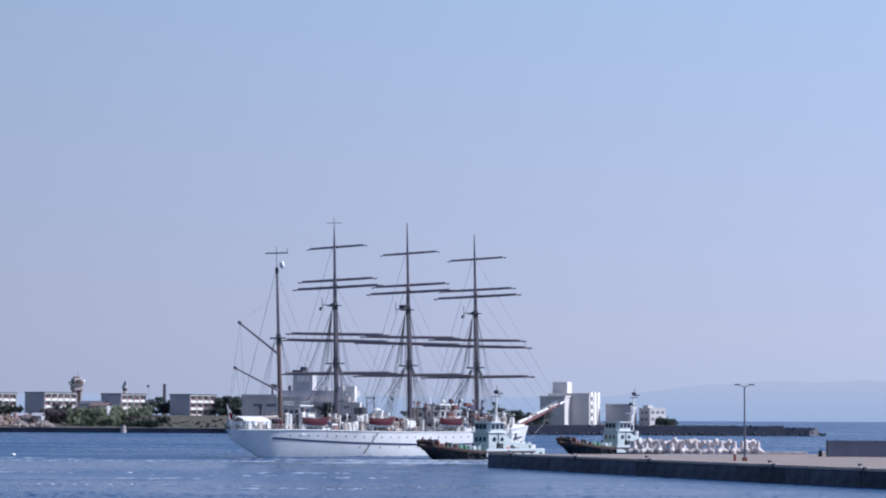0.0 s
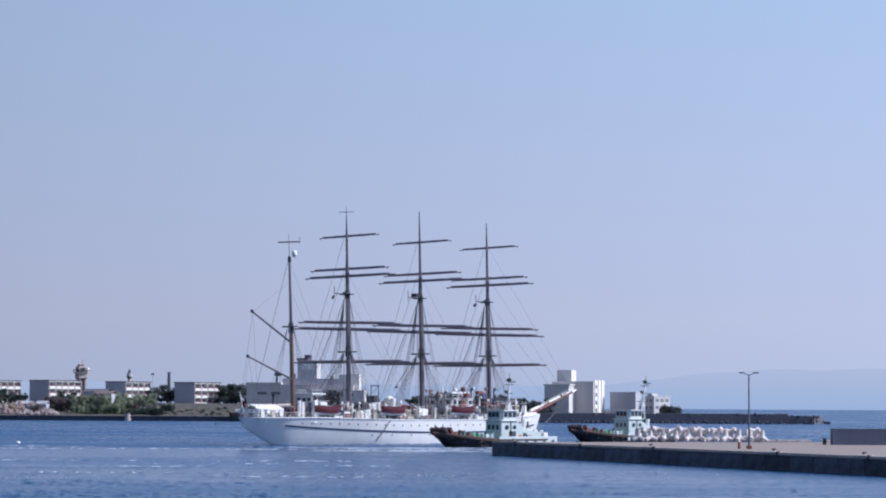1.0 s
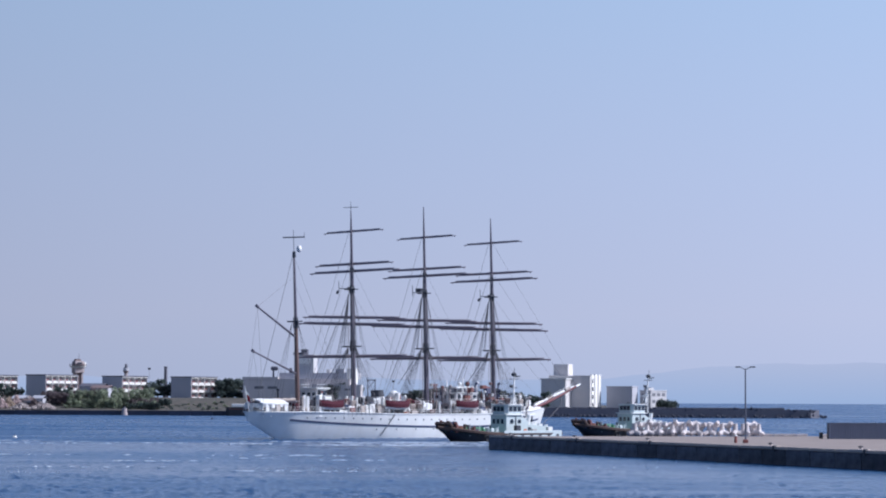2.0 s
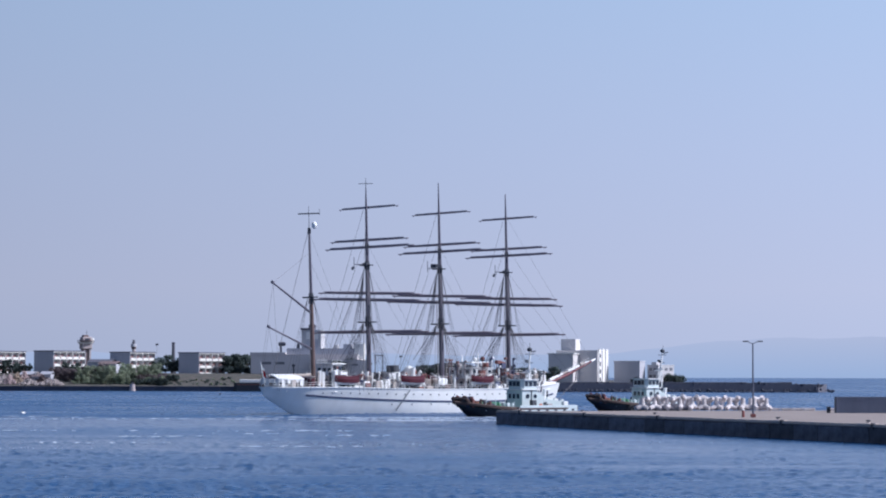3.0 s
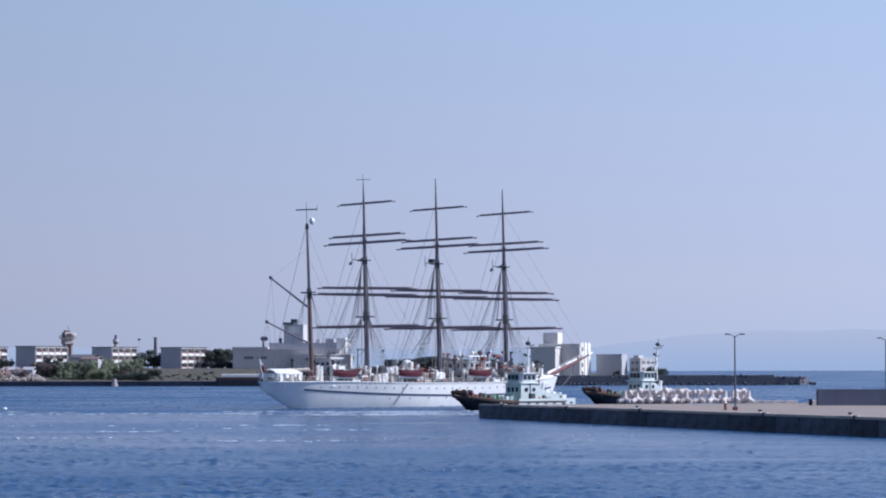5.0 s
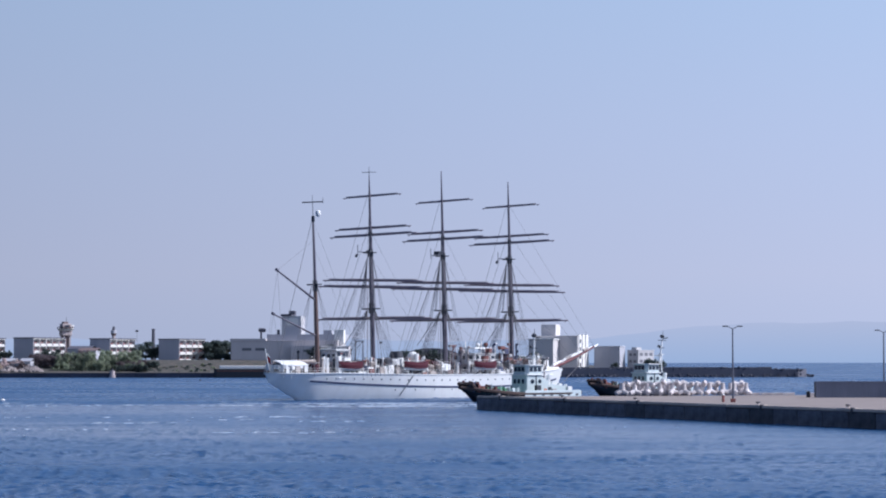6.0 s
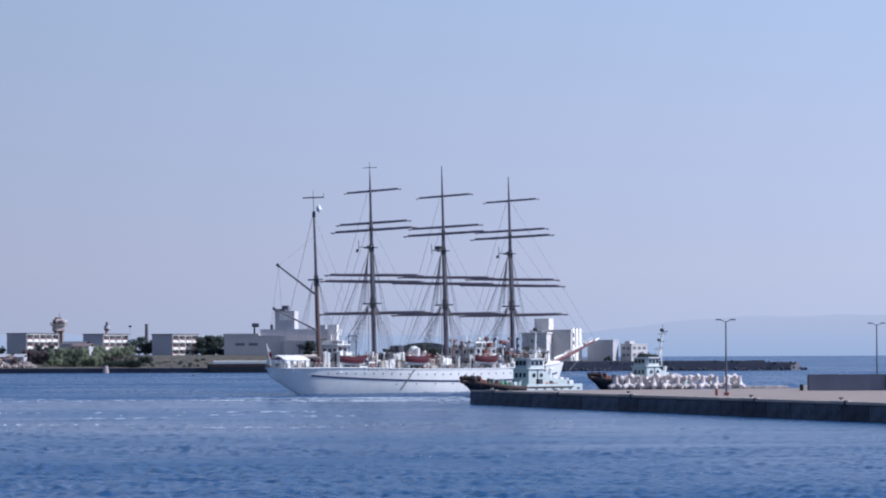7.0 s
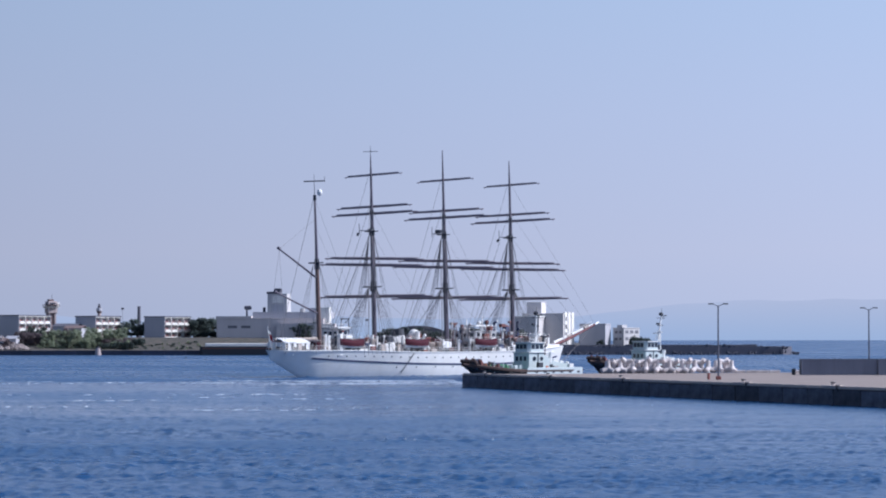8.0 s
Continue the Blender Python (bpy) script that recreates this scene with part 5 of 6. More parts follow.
    for k in (1, 4, 6):
        rod(gb, (39.4 + 1.9 * k, -0.5, 6.9 + 0.60 * k), (39.4 + 1.9 * k, -0.55, 8.0 + 0.60 * k), 0.05, n=5)
    rod(gb, (41.3, -0.55, 8.6), (52.0, -0.5, 12.0), 0.04, n=5)
    part("guard_wire", gb, WHITE, bowsprit)
    dm = fresh()
    rod(dm, (48, 0, 9.4), (47.6, 0, 6.8), 0.12, n=6)
    rod(dm, (47.6, 0, 6.8), (53.4, 0, 11.3), 0.034, n=4)
    rod(dm, (47.6, 0, 6.8), (40.5, 0, 2.2), 0.07, n=4)
    part("martingale", dm, ROPE, ship)
    stays = fresh()
    for z, x in ((19, 41), (25, 45), (31, 48.5), (36.5, 51), (43.3, 53.6)):
        rod(stays, (23.7 - z * 0.033, 0, z), (x, 0, 6.1 + (x - 36) * 0.31), 0.024, n=4)
    for foot, gap in ((-40.3, 16.6), (-23.7, 23.7), (0.0, 23.7)):
        for z, reach in ((19, 0.80), (31, 0.88), (36.5, 0.92)):
            rod(stays, (foot - z * 0.033, 0, z), (foot + gap * reach, 0, 6.8), 0.022, n=4)
    tagged(part("stay_rigging", stays, ROPE, ship), kind="stuff")
    return ship


ship = make_ship()


# ---- the two harbour tugs ----
TUG_TURN = 220.0


def make_tug(m, label):
    tug = thing("tugboat", m, label, "tugboat", "harbour tugs")
    xs = [-15 + i * 0.96 for i in range(31)]

    def top(x):
        return 2.15 + 1.45 * (max(x - 1, 0) / 14) ** 1.6

    def half(x):
        if x > 4:
            return 4.4 * max(1 - ((x - 4) / 9.85) ** 2.4, 0.02)
        return 4.4 if x > -11 else 4.4 - 0.9 * ((-11 - x) / 4) ** 2

    hull = fresh()
    loops = []
    for x in xs:
        zb = -1.5 if x < 6.5 else -1.5 + 4.6 * ((x - 6.5) / 7.3) ** 1.25
        f = 0.12 + 0.5 * smooth01((x - 3) / 11)
        ks = (0, 0.05, 0.2, 0.4, 0.6, 0.8, 1)
        right = [hull.verts.new((x, -half(x) * k ** f, zb + (top(x) - zb) * k)) for k in ks]
        left = [hull.verts.new((x, half(x) * k ** f, zb + (top(x) - zb) * k)) for k in ks[1:]]
        loops.append(left[::-1] + right)
    for a, b in zip(loops, loops[1:]):
        for i in range(len(a) - 1):
            hull.faces.new((a[i], a[i + 1], b[i + 1], b[i]))
    hull.faces.new(loops[0])
    hull.faces.new(loops[-1][::-1])
    bmesh.ops.recalc_face_normals(hull, faces=hull.faces)
    h = part("hull", hull, TUG_HULL, tug, "black tug hull")
    deck = fresh()
    r = [deck.verts.new((x, -half(x) + 0.1, top(x) - 0.75)) for x in xs[:-1]]
    l = [deck.verts.new((x, half(x) - 0.1, top(x) - 0.75)) for x in xs[:-1]]
    for i in range(len(r) - 1):
        deck.faces.new((r[i], r[i + 1], l[i + 1], l[i]))
    part("deck", deck, TUG_DECK, tug, "green painted deck")
    for s in (-1, 1):
        fen = fresh()
        prev = None
        for x in xs:
            y = s * half(x)
            ring = [fen.verts.new((x + (0.35 if x > 13.3 else 0), y + s * a, top(x) + c)) for a, c in ((0.0, -0.5), (0.32, -0.42), (0.36, -0.05), (0.0, 0.14), (-0.15, 0.14))]
            if prev:
                for j in range(4):
                    fen.faces.new((prev[j], prev[j + 1], ring[j + 1], ring[j]))
            prev = ring
        bmesh.ops.recalc_face_normals(fen, faces=fen.faces)
        part("rubber_fender", fen, OLD_RUBBER, h)
        for i in range(2):
            x = 2.6 + i * 3.0
            y = s * (half(x) + 0.32)
            bmt = fresh()
            n = 12
            rings = [[bmt.verts.new((x + (0.5 + 0.2 * math.cos(b * math.pi / 2)) * math.cos(2 * math.pi * a / n), y + 0.2 * math.sin(b * math.pi / 2), 1.2 + (0.5 + 0.2 * math.cos(b * math.pi / 2)) * math.sin(2 * math.pi * a / n))) for b in range(4)] for a in range(n)]
            for a in range(n):
                for b in range(4):
                    bmt.faces.new((rings[a][b], rings[(a + 1) % n][b], rings[(a + 1) % n][(b + 1) % 4], rings[a][(b + 1) % 4]))
            part("tyre", bmt, RUBBER, h)
    bow = fresh()
    for k in range(5):
        rod(bow, (11.9 - 0.1 * k, -1.6 + 0.8 * k, 3.0), (13.0 - 0.1 * k, -1.6 + 0.8 * k, 4.1), 0.42, n=8)
    part("bow_pad", bow, OLD_RUBBER, tug, "worn brown bow fender pad")
    for s in (-1, 1):
        part("bulwark", box(fresh(), -14.0, 1.2, s * 4.62 - 0.1, s * 4.62 + 0.1, 1.0, 2.6, 0.05), TUG_GREEN, tug, "pale green side bulwark")
        for k in range(6):
            x = -12.8 + 2.3 * k
            part("freeing_port", box(fresh(), x - 0.35, x + 0.35, s * 4.62 - 0.13, s * 4.62 + 0.13, 1.5, 1.9), DARK, tug)
        for k in range(3):
            x = -11.6 + 4.2 * k
            part("deck_locker", box(fresh(), x - 0.6, x + 0.6, s * 3.6 - 0.4, s * 3.6 + 0.4, 1.4, (3.3, 2.9, 3.6)[k], 0.06), (WHITE, HOUSE_BUFF, DARK)[k], tug)
    for k in range(6):
        x, w = 6.4 + 1.15 * k, (0.5, 0.8, 0.6, 0.9, 0.5, 0.7)[k]
        part("rope_coil", rod(fresh(), (x, 2.3 - 0.3 * k, 1.6 + 0.2 * k), (x, 2.3 - 0.3 * k, 3.0 + 0.16 * k), w, w * 0.8, 10), (OXIDE_BROWN, RUST, TUG_DECK, RUST, OXIDE_BROWN, DARK)[k], tug)
    for k in range(4):
        x = 2.0 + 2.2 * k
        part("rail_post", rod(fresh(), (x, 3.9 - 0.25 * k, 1.6), (x, 3.9 - 0.25 * k, 3.5 + 0.15 * k), 0.08, n=6), TUG_GREEN, tug)
    # narrow house tower with the wheelhouse on top, sloped casing behind
    dh = part("deckhouse", box(fresh(), -5.6, -1.4, -2.3, 2.3, 1.3, 5.6, 0.12), TUG_GREEN, tug)
    part("deck_edge", box(fresh(), -5.9, -1.2, -2.6, 2.6, 5.55, 5.72, 0.03), WHITE, dh)
    for x, z, r in ((-2.9, 4.35, 0.45), (-4.9, 4.35, 0.40), (-3.0, 2.3, 0.3)):
        part("porthole", rod(fresh(), (x, 2.2, z), (x, 2.4, z), r, n=12), GLASS, dh)
    for y in (-1.2, 0, 1.2):
        part("window", box(fresh(), -1.47, -1.34, y - 0.36, y + 0.36, 3.9, 4.8, 0.02), GLASS, dh)
    part("door", box(fresh(), -5.2, -4.5, 2.2, 2.38, 1.5, 3.3, 0.02), DARK, dh)
    part("seam_pipe", rod(fresh(), (-3.9, 2.4, 1.4), (-3.9, 2.4, 5.5), 0.07, n=6), DARK, dh)
    cas = fresh()
    front = [cas.verts.new((-5.6, y, z)) for y, z in ((-2.0, 1.3), (2.0, 1.3), (2.0, 5.3), (-2.0, 5.3))]
    mid = [cas.verts.new((-8.6, y, z)) for y, z in ((-2.1, 1.3), (2.1, 1.3), (2.1, 3.7), (-2.1, 3.7))]
    end = [cas.verts.new((-13.6, y, z)) for y, z in ((-2.3, 1.3), (2.3, 1.3), (2.3, 3.2), (-2.3, 3.2))]
    for a, b in ((front, mid), (mid, end)):
        for k in range(4):
            cas.faces.new((a[k], a[(k + 1) % 4], b[(k + 1) % 4], b[k]))
    cas.faces.new(front)
    cas.faces.new(end[::-1])
    bmesh.ops.recalc_face_normals(cas, faces=cas.faces)
    aft = part("engine_casing", cas, TUG_GREEN, tug, "pale sloped engine casing")
    for k in range(5):
        part("casing_vent", rod(fresh(), (-9.2 - 0.95 * k, 1.2 - 0.5 * (k % 2), 3.2), (-9.2 - 0.95 * k, 1.2 - 0.5 * (k % 2), 4.2 - 0.12 * k), 0.3, 0.36, 8), WHITE, aft)
    part("casing_door", box(fresh(), -8.2, -7.4, 2.0, 2.2, 1.5, 3.2, 0.02), DARK, aft)
    wh = part("wheelhouse", prism(fresh(), [(-1.5, -1.7), (-2.0, -2.3), (-5.4, -2.3), (-5.4, 2.3), (-2.0, 2.3), (-1.5, 1.7)], 5.72, 7.5), TUG_GREEN, tug, "pale green wheelhouse with dark windows all round")
    part("wheelhouse_roof", prism(fresh(), [(-1.2, -1.9), (-1.9, -2.6), (-5.7, -2.6), (-5.7, 2.6), (-1.9, 2.6), (-1.2, 1.9)], 7.5, 7.68), WHITE, wh)
    for k in range(3):
        part("window", box(fresh(), -3.05 - 1.12 * k, -2.15 - 1.12 * k, 2.22, 2.36, 6.3, 7.25, 0.02), GLASS, wh)
        part("window", box(fresh(), -1.56, -1.43, -1.55 + 1.1 * k, -0.65 + 1.1 * k, 6.3, 7.25, 0.02), GLASS, wh)
    ms = fresh()
    rod(ms, (-5.3, 0, 7.5), (-5.6, 0, 13.2), 0.24, 0.15, 8)
    rod(ms, (-6.3, 0, 5.4), (-5.5, 0, 10.2), 0.14, 0.1, 6)
    for y in (-0.9, 0.9):
        rod(ms, (-5.2, y, 7.6), (-5.5, 0, 10.4), 0.09, 0.07, 6)
    mast = part("mast", ms, WHITE, tug, "white post mast with lamps")
    for z, w in ((9.4, 1.1), (10.9, 0.9), (12.6, 1.3)):
        part("lamp_arm", rod(fresh(), (-5.55, -w, z), (-5.55, w, z), 0.07, n=6), DARK if z > 10 else WHITE, mast)
    head = ball(fresh(), (-5.6, -0.1, 13.5), 0.55, sz=0.8, n=2)
    rod(head, (-5.6, 0.3, 13.0), (-5.6, 1.7, 13.2), 0.1, n=6)
    rod(head, (-5.6, 0, 13.6), (-5.6, 0, 14.8), 0.05, n=5)
    part("radar_head", head, DARK, mast, "dark radar and lamp cluster at the masthead")
    part("mast_lamp", box(fresh(), -5.9, -5.1, -1.0, -0.5, 11.0, 11.5, 0.1), DARK, mast)
    part("radar_scanner", box(fresh(), -4.9, -4.6, -1.2, 1.2, 8.9, 9.15, 0.04), WHITE, mast)
    for y in (-1.7, 1.7):
        part("funnel", rod(fresh(), (-7.6, y, 3.6), (-8.0, y, 5.6), 0.45, 0.4, 12), WHITE, tug)
    wn = fresh()
    rod(wn, (5.2, -1.5, 2.5), (5.2, 1.5, 2.5), 0.75, n=12)
    box(wn, 4.4, 6.0, -1.9, -1.5, 1.4, 3.3, 0.05)
    box(wn, 4.4, 6.0, 1.5, 1.9, 1.4, 3.3, 0.05)
    part("winch", wn, TUG_DECK, tug, "green towing winch")
    part("rope_heap", ball(fresh(), (9.4, 0.8, 2.9), 0.8, sy=1.3, sz=0.6), OXIDE_BROWN, tug, "coiled brown hawser")
    rng = random.Random(33)
    for k in range(44):
        x = rng.uniform(1.5, 12.4)
        y = rng.uniform(-0.8, 0.85) * half(x)
        z = top(x) - 0.75
        h = rng.uniform(0.9, 1.9) + (0.7 if x > 8 else 0)
        bm = fresh()
        if k % 3 == 0:
            rod(bm, (x, y, z), (x, y, z + h), 0.34, 0.26, 8)
        elif k % 3 == 1:
            box(bm, x - 0.45, x + 0.45, y - 0.35, y + 0.35, z, z + h * 0.85, 0.1)
        else:
            rod(bm, (x - 0.4, y - 0.3, z + 0.5 * h), (x + 0.5, y + 0.2, z + 0.8 * h), 0.36, 0.28, 7)
            box(bm, x - 0.3, x + 0.3, y - 0.3, y + 0.3, z, z + 0.6 * h, 0.08)
        part("deck_gear", bm, rng.choice((OXIDE_BROWN, OXIDE_BROWN, OLD_RUBBER, DARK, NAVY, RUST) if x > 6 else (TUG_DECK, DARK, TUG_GREEN, NAVY, HOUSE_BUFF)), tug)
    part("bitt", rod(fresh(), (11.4, -0.8, 2.5), (11.4, 0.8, 3.4), 0.25, n=8), YELLOW, tug)
    for k in range(3):
        part("vent", rod(fresh(), (1.4 + 0.9 * k, 2.6 - 0.2 * k, 1.4), (1.4 + 0.9 * k, 2.6 - 0.2 * k, 3.1), 0.25, 0.32, 8), TUG_GREEN, tug)
    part("life_buoy", rod(fresh(), (-6.6, 2.0, 2.5), (-6.6, 2.2, 2.5), 0.4, n=12), ORANGE, tug)
    return tug


TUG_AT, TUG_TWO_AT = Vector((15.05, 470.0, -0.35)), Vector((44.6, 531.6, -0.3))
tug = make_tug(pose(*TUG_AT, 0, 0, TUG_TURN), "black-hulled tug with pale green wheelhouse, close beside the ship")
tug_two = copy_thing(tug, pose(*TUG_TWO_AT, 0, 0, TUG_TURN))
tagged(tug_two, "second black-hulled tug with pale green house, by the ship's bow")
for ob in tug_two.children:
    if ob.name.startswith("mast"):
        ob.matrix_basis = Matrix.Translation((-2.6, 0, 0.4)) @ pose(-5.3, 0, 7.5, 0, -7, 0) @ pose(5.3, 0, -7.5)


# ---- planting and clutter on the far shore ----
def crown_mesh(name, mat, seed, height, spread, leaves, leaf):
    """A crown of many small leaf sprays on several uneven lobes, with gaps between."""
    rng = random.Random(seed)
    lobes = []
    for i in range(17):
        a, r = rng.uniform(0, 6.28), spread * rng.uniform(0.1, 0.95)
        lobes.append((Vector((r * math.cos(a), r * math.sin(a), height * rng.uniform(0.20, 0.86))), spread * rng.uniform(0.16, 0.4)))
    verts, faces = [], []
    for i in range(leaves):
        c, r = rng.choice(lobes)
        d = Vector((rng.gauss(0, 1), rng.gauss(0, 1), rng.gauss(0, 0.8))).normalized()
        p = c + d * r * rng.uniform(0.55, 1.1)
        u = Vector((rng.gauss(0, 1), rng.gauss(0, 1), rng.gauss(0, 1))).normalized()
        v = u.cross(d + Vector((0.01, 0.02, 0.3))).normalized()
        s = leaf * rng.uniform(0.5, 1.2)
        n = len(verts)
        verts += [p - u * s, p + v * s * 0.5, p + u * s, p - v * s * 0.5]
        faces.append((n, n + 1, n + 2, n + 3))
    me = bpy.data.meshes.new(name)
    me.from_pydata([tuple(v) for v in verts], [], faces)
    me.materials.append(mat)
    return me


def trunk_bm(height, seed):
    rng = random.Random(seed)
    bm = rod(fresh(), (0, 0, -0.5), (0.1, 0, height * 0.5), 0.28, 0.16, 8)
    for k in range(5):
        a = 1.256 * k + rng.uniform(-0.4, 0.4)
        z = height * rng.uniform(0.25, 0.48)
        rod(bm, (0.05, 0, z), (math.cos(a) * height * 0.26, math.sin(a) * height * 0.26, z + height * 0.3), 0.11, 0.04, 6)
    return bm


def tree_kind(name, mat, seed, height, spread, label, leaves=900, leaf=0.55):
    t = thing(name, pose(0, 0, -100), label, "tree", "trees on the shore")
    part("trunk", trunk_bm(height, seed), BARK, t)
    crown = new("crown", crown_mesh("crown", mat, seed, height, spread, leaves, leaf))
    crown.parent = t
    return t


def plant(kind, bearing, d, turn, sink=0.0, size=1.0):
    x = far(bearing, d)
    t = copy_thing(kind, pose(x, d, ground_height(x, d) - sink, 0, 0, turn))
    t.scale = (size, size, size)
    return t


def make_trees():
    rng = random.Random(21)
    light = [tree_kind("willow_tree", LEAF, 30 + k, 8.5 + 0.7 * k, 4.0, "pale green spreading willow by the sea wall", 2600, 0.36) for k in range(2)]
    low = tree_kind("shrub", LEAF, 40, 4.6, 3.0, "low green shrub on the shore", 1500, 0.32)
    dark = [tree_kind("pine_tree", LEAF_DARK, 50 + k, 9.0 + k, 3.8, "dark green coastal pine among the buildings", 1300, 0.55) for k in range(2)]
    hedge = tree_kind("dark_shrub", LEAF_DARK, 60, 4.4, 3.0, "dense dark green shrub on the bank", 1500, 0.34)
    brown = tree_kind("brown_shrub", LEAF_BROWN, 70, 6.2, 3.4, "purple-brown budding shrub on the bank", 1900, 0.34)
    for bearing, d in ((150, 1118), (163, 1122), (176, 1116), (189, 1124), (203, 1117), (217, 1120), (230, 1123), (243, 1116), (256, 1120), (268, 1118), (281, 1122), (196, 1112), (224, 1111)):
        plant(rng.choice(light), bearing, d, rng.uniform(0, 360), 0.6, rng.uniform(0.82, 1.0))
    for bearing in range(146, 296, 11):
        plant(low, bearing + rng.uniform(-3, 3), 1108 + rng.uniform(0, 4), rng.uniform(0, 360), 0.5, rng.uniform(0.6, 0.95))
    for bearing in range(252, 306, 9):
        plant(hedge, bearing, 1106 + rng.uniform(0, 4), rng.uniform(0, 360), 0.5, rng.uniform(0.7, 1.0))
    for bearing, d in ((411, 1192), (416, 1186), (413, 1182), (422, 1180), (431, 1186), (441, 1182), (449, 1190), (418, 1174), (428, 1174), (290, 1184), (299, 1190), (308, 1186), (316, 1182), (282, 1192)):
        plant(rng.choice(dark), bearing, d, rng.uniform(0, 360), 0.6, rng.uniform(0.85, 1.08))
    for bearing, d in ((6, 1146), (18, 1150), (30, 1146), (44, 1150), (56, 1147), (112, 1142), (122, 1146), (132, 1142), (142, 1146), (-8, 1146)):
        plant(rng.choice(dark), bearing, d, rng.uniform(0, 360), 1.2, rng.uniform(0.6, 0.85))
    for bearing in list(range(300, 318, 8)) + list(range(409, 450, 7)):
        plant(hedge, bearing, 1160 if bearing > 400 else 1120, rng.uniform(0, 360), 0.4, 0.8)
    for bearing, d in ((1196, 1150), (1203, 1153), (1188, 1156), (1208, 1155), (748, 1146), (858, 1148), (872, 1146), (886, 1150), (1128, 1150)):
        plant(hedge, bearing, d, rng.uniform(0, 360), 0.4, rng.uniform(0.8, 1.25))
    for bearing in (*range(590, 655, 11), *range(740, 985, 11)):
        plant(rng.choice(dark), bearing + rng.uniform(-4, 4), 1136 + rng.uniform(0, 10), rng.uniform(0, 360), 0.8, rng.uniform(0.75, 1.05))
        plant(hedge, bearing + rng.uniform(-4, 4), 1112 + rng.uniform(0, 8), rng.uniform(0, 360), 0.5, rng.uniform(0.6, 1.0))
    for bearing, d in ((104, 1128), (113, 1124), (121, 1120), (130, 1124), (138, 1120), (146, 1126), (155, 1128), (170, 1132), (186, 1134)):
        plant(brown, bearing, d, rng.uniform(0, 360), 0.5, rng.uniform(0.85, 1.15))
    for k in range(34):
        bearing = 300 + 122 * (k + rng.random()) / 34
        plant(rng.choice((low, hedge, hedge)), bearing, 1101 + rng.uniform(0, 26), rng.uniform(0, 360), 0.6, rng.uniform(0.22, 0.42))
    for bearing in range(236, 300, 10):
        plant(brown, bearing, 1113 + rng.uniform(0, 4), rng.uniform(0, 360), 0.5, rng.uniform(0.6, 0.8))
    for k in (*light, low, *dark, hedge, brown):
        for c in list(k.children):
            bpy.data.objects.remove(c)
        bpy.data.objects.remove(k)


make_trees()


def rubble(bearing, d, w, h, mat, label, seed):
    """A tipped heap of broken stone."""
    rng = random.Random(seed)
    bm = fresh()
    for i in range(170):
        a, r = rng.uniform(0, 6.28), rng.random() ** 0.7
        z = h * (1 - r) * rng.uniform(0.4, 1)
        bmesh.ops.create_icosphere(bm, subdivisions=1, radius=rng.uniform(0.25, 0.75), matrix=Matrix.Translation((w * r * math.cos(a), 0.6 * w * r * math.sin(a), z)) @ Euler((rng.random() * 6, rng.random() * 6, 0)).to_matrix().to_4x4() @ Matrix.Diagonal((1.3, 0.8, 0.45, 1)))
    x = far(bearing, d)
    solid("rubble_heap", bm, mat, pose(x, d, ground_height(x, d) + 0.1), label, "rubble heap", "heaps on the shore", kind="stuff")


PINK = material("pinkish_stone", (0.42, 0.32, 0.31), 0.9, size=0.8)
TAN = material("tan_soil", (0.32, 0.25, 0.19), 0.95, size=0.8)
DARK_SOIL = material("dark_brown_soil", (0.10, 0.075, 0.075), 0.95, size=1.0)
for bearing, d, w, h, mat, label, seed in (
    (4, 1106, 3.0, 2.6, SAND, "pale grey heap of broken stone by the sea wall", 1),
    (23, 1106, 2.6, 4.0, PINK, "pinkish heap of broken stone by the sea wall", 2),
    (36, 1108, 2.6, 4.6, TAN, "tan heap of soil by the sea wall", 3),
    (58, 1104, 4.2, 2.2, SAND, "low pale heap of gravel by the sea wall", 4),
    (80, 1106, 2.6, 4.0, DARK_SOIL, "dark brown heap of soil by the sea wall", 5),
    (92, 1104, 4.4, 2.4, SAND, "wide pale heap of gravel by the sea wall", 6),
    (13, 1110, 2.8, 3.4, SAND, "grey-white heap of broken concrete by the sea wall", 8),
    (49, 1112, 2.6, 4.6, PINK, "pinkish heap of broken brick by the sea wall", 9),
    (70, 1112, 2.6, 4.4, SAND, "steep pale heap of stone by the sea wall", 10),
    (104, 1104, 3.0, 2.0, SAND, "small pale heap of stone by the sea wall", 7),
):
    rubble(bearing, d + 3, w * 1.3, h * 1.25, mat, label, seed)


def make_shed(name, bearing, d, w, dep, h, wall, roof, label):
    x = far(bearing, d)
    s = thing(name, pose(x, d, ground_height(x, d) - 0.1, 0, 0, -15), label, "shed")
    part("wall", box(fresh(), 0, w, 0, dep, -1.5, h), wall, s)
    bm = fresh()
    ends = [[bm.verts.new((e, y, z)) for y, z in ((-0.4, h), (dep / 2, h + 1.4), (dep + 0.4, h), (dep / 2, h + 1.15))] for e in (-0.4, w + 0.4)]
    for i in range(4):
        bm.faces.new((ends[0][i], ends[0][(i + 1) % 4], ends[1][(i + 1) % 4], ends[1][i]))
    bm.faces.new(ends[0][::-1])
    bm.faces.new(ends[1])
    bmesh.ops.recalc_face_normals(bm, faces=bm.faces)
    part("roof", bm, roof, s)
    part("door", box(fresh(), w * 0.3, w * 0.3 + 1.6, -0.06, 0.04, 0, 2.2), DARK, s)
    part("window", box(fresh(), w * 0.65, w * 0.65 + 1.2, -0.06, 0.04, 1.0, 2.0), GLASS, s)


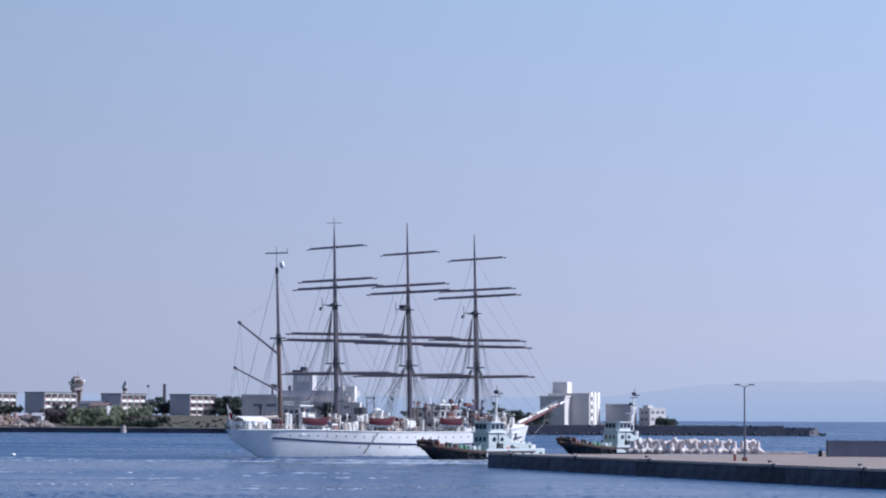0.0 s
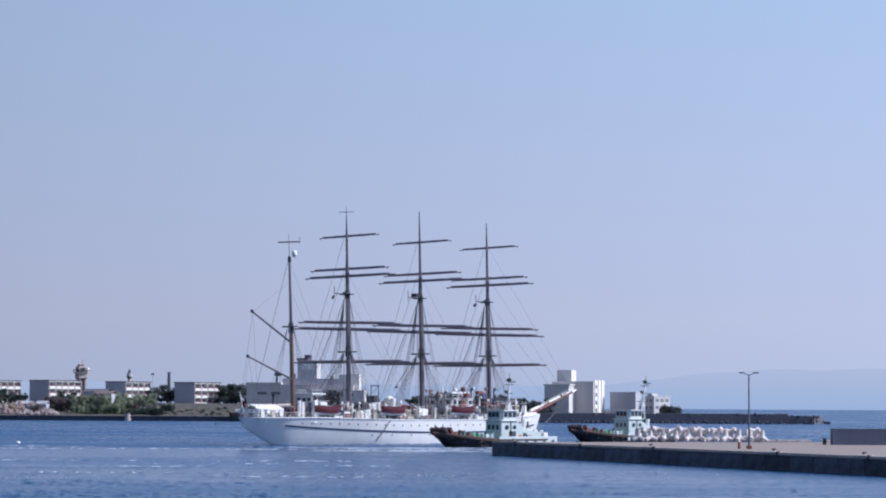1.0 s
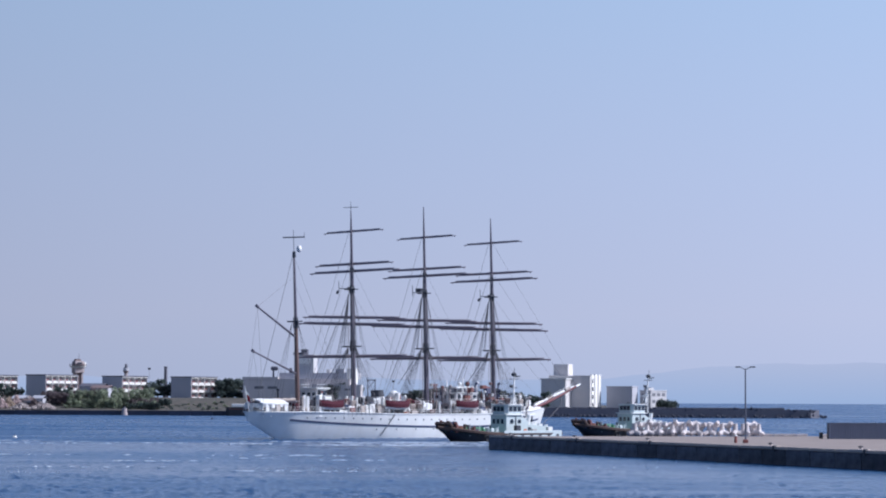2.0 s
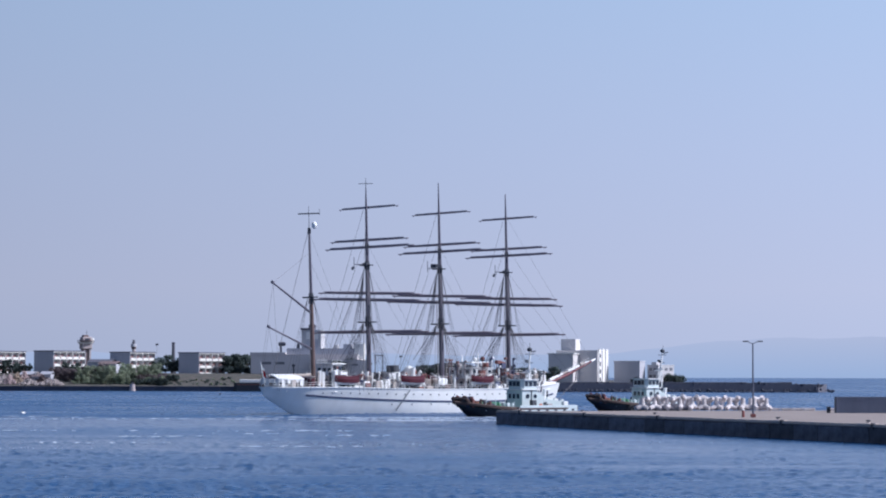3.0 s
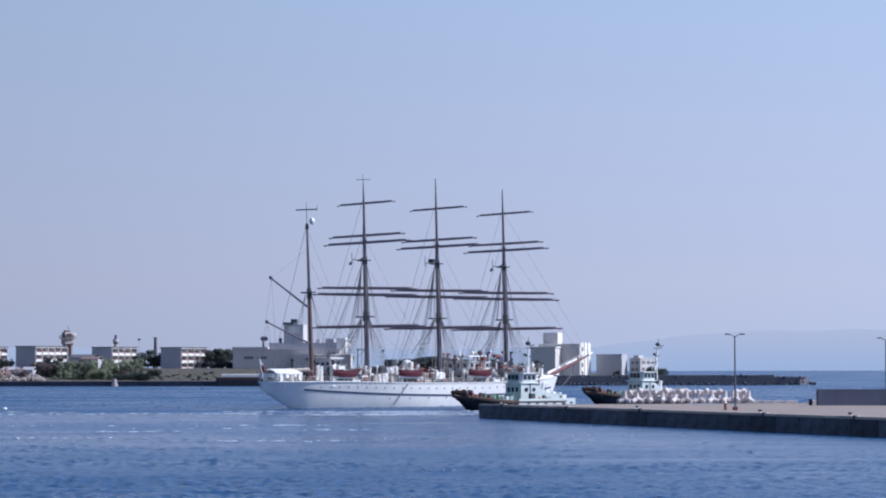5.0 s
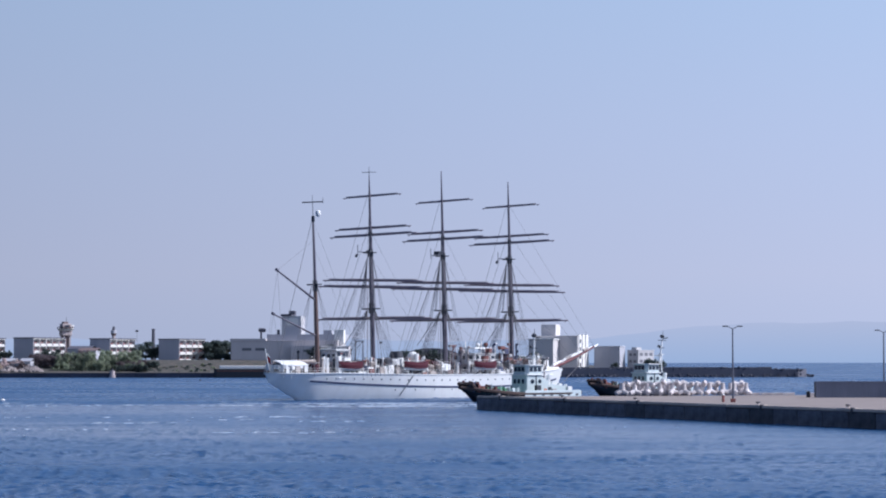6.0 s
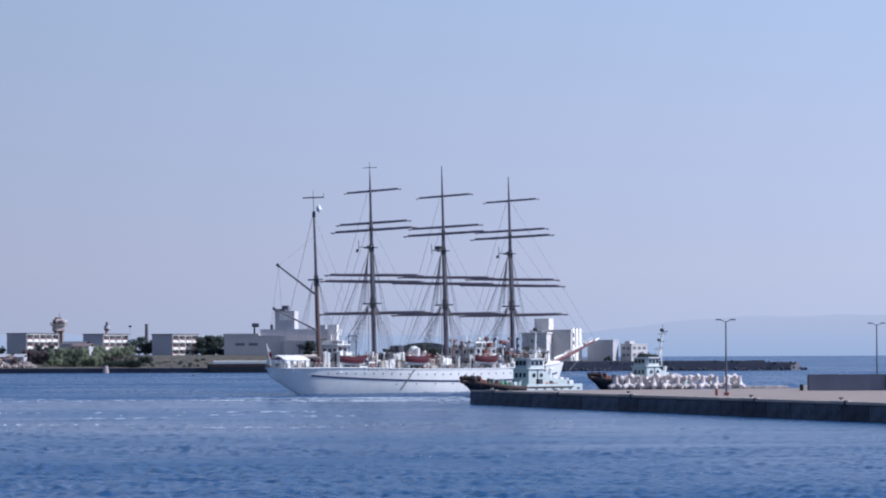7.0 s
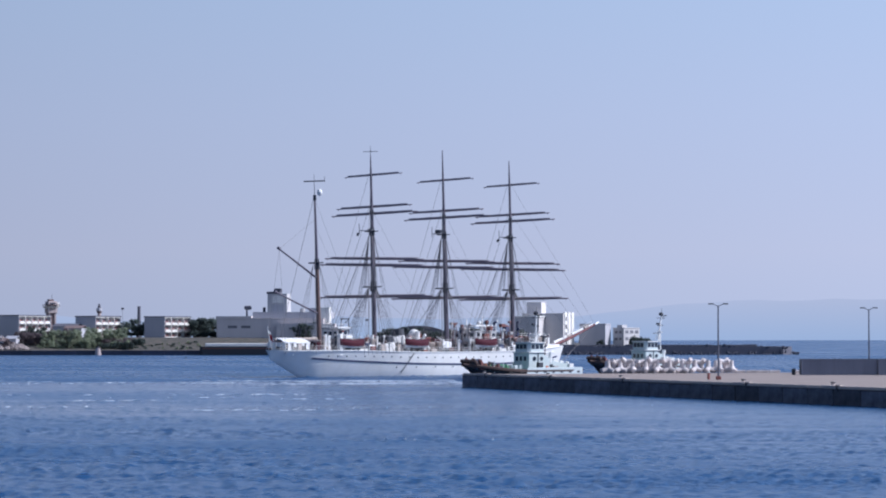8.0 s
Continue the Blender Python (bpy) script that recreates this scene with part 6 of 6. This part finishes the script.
make_shed("boat_shed", 42, 1118, 7, 5, 3.4, SAND, WALL_GREY, "small pale shed with a grey roof above the heaps")
make_shed("low_house", 160, 1172, 12, 9, 5.6, WALL_GREY, ROOF, "low grey house with a dark roof behind the willows")
make_shed("low_house", 180, 1160, 9, 7, 4.6, WALL_GREY, TOWER_BROWN, "low grey house with a brown roof behind the willows")
make_shed("net_shed", 62, 1114, 4, 4, 3.0, WALL_GREY, TOWER_BROWN, "small grey shed between rubble heaps")
make_shed("pump_house", 78, 1118, 5, 4, 3.4, WALL_GREY, WALL_GREY, "small pale pump house among the heaps")


def make_barge():
    b = thing("moored_barge", pose(far(419, 1080), 1080, 0), "low dark barge with pale deck load, moored at the sea wall", "barge")
    hull = fresh()
    prism(hull, [(0, 0), (1.5, -1.5), (37, -1.5), (38, 0), (38, 5), (0, 5)], -1, 3.9)
    part("hull", hull, TUG_HULL, b)
    part("deck_load", box(fresh(), 2.5, 36, 0, 4, 3.9, 5.4, 0.2), BALCONY, b)
    part("rubbing_strake", box(fresh(), 1.4, 37.2, -1.7, -1.5, 2.9, 3.2), RUST, b)
    part("cabin", box(fresh(), 31, 35, 0.6, 3.6, 5.5, 7.2, 0.1), BALCONY, b)


make_barge()


def make_beacon():
    b = thing("harbour_beacon", pose(far(240, 1087), 1087, 0), "stumpy pale tan beacon at the foot of the sea wall", "beacon")
    part("plinth", rod(fresh(), (0, 0, -2), (0, 0, 1.2), 1.5, 1.4, 12), TOWER_TAN, b)
    part("tower", rod(fresh(), (0, 0, 1.2), (0, 0, 3.2), 1.2, 1.1, 12), TOWER_TAN, b)
    part("lantern", rod(fresh(), (0, 0, 3.2), (0, 0, 3.9), 0.45, 0.4, 10), ROOF, b)


make_beacon()


def make_buoy(x, y, mat, label):
    b = thing("mooring_buoy", pose(x, y, 0), label, "buoy", "buoys in the harbour")
    part("float", ball(fresh(), (0, 0, 0.15), 0.5, sz=0.7), mat, b)
    part("ring", rod(fresh(), (0, 0, 0.4), (0, 0, 0.75), 0.1, n=8), DARK, b)


make_buoy(far(395, 920), 920, DARK, "small dark mooring buoy afloat in the harbour")
make_buoy(far(47, 486), 486, WHITE, "small white mooring buoy afloat in the harbour")


# ---- churned water ----
def make_wash(name, x0, x1, y0, y1, count, seed, label, size=1.0):
    """Torn streaks of foam, each a thin uneven flake just proud of the water."""
    rng = random.Random(seed)
    bm = fresh()
    clumps = [(rng.uniform(x0, x1), y0 + (y1 - y0) * rng.random()) for i in range(max(count // 9, 5))]
    for i in range(count):
        cx, cy = rng.choice(clumps)
        cx, cy = cx + rng.gauss(0, 4.5), cy + rng.gauss(0, 1.1)
        length, width = size * rng.uniform(0.25, 1.5), size * rng.uniform(0.05, 0.24)
        n = 9
        turn = rng.gauss(0, 0.25)
        top = []
        for j in range(n):
            a = 6.283 * j / n
            r = rng.uniform(0.55, 1.1)
            bearing, py = length * r * math.cos(a), width * r * math.sin(a)
            top.append(bm.verts.new((cx + bearing * math.cos(turn) - py * math.sin(turn), cy + bearing * math.sin(turn) + py * math.cos(turn), 0.11 + rng.uniform(0, 0.08))))
        mid = bm.verts.new((cx, cy, 0.24))
        for j in range(n):
            bm.faces.new((top[j], top[(j + 1) % n], mid))
    return solid(name, bm, FOAM, Matrix(), label, "foam", kind="stuff")


wash = make_wash("propeller_wash", -22, 12, 416, 454, 430, 3, "broken white propeller wash beside the tug")
wash_two = make_wash("wake_foam", -92, -14, 424, 456, 110, 4, "long pale foam line in the ship's wake")
wash_three = make_wash("wake_foam", -70, -6, 262, 350, 95, 5, "scattered pale foam streaks on older wake", 0.72)
wash_four = make_wash("wake_foam", -42, 46, 150, 320, 45, 6, "a few small breaking crests off the quay", 0.2)


def make_quay_bin():
    b = thing("steel_drum", pose(63.0, 388.5, QUAY_TOP), "dark steel drum beside the container", "drum")
    part("body", rod(fresh(), (0, 0, 0), (0, 0, 0.95), 0.32, n=12), DARK, b)
    part("rim", rod(fresh(), (0, 0, 0.93), (0, 0, 1.0), 0.34, n=12), STEEL, b)


make_quay_bin()


def motions():
    """Ship and tugs gather way together, the ship's head falling off a little; the water's ripples drift past."""
    def way(t):
        return Vector((1.70 * (t - 4) + 0.006 * (t - 4) ** 2, 2.31 * (t - 4), 0))

    times = [0, 1, 2, 3, 4, 5, 6, 7, 8]
    for ob, at, turn, swing in ((ship, SHIP_AT, KEEL_TURN, -0.324), (tug, TUG_AT, TUG_TURN, -0.1), (tug_two, TUG_TWO_AT, TUG_TURN, -0.1)):
        walk(ob, [(t, pose(*(at + way(t)), 0, 0, turn + swing * (t - 4))) for t in times])
    for foam, speed in ((wash, -0.5), (wash_two, -0.35), (wash_three, -0.3), (wash_four, -0.6)):
        walk(foam, [(t, pose(speed * t, 0, 0)) for t in (0, 4, 8)])
    walk(water, [(t, pose(-0.8 * t, -0.35 * t, 0)) for t in (0, 4, 8)])


motions()
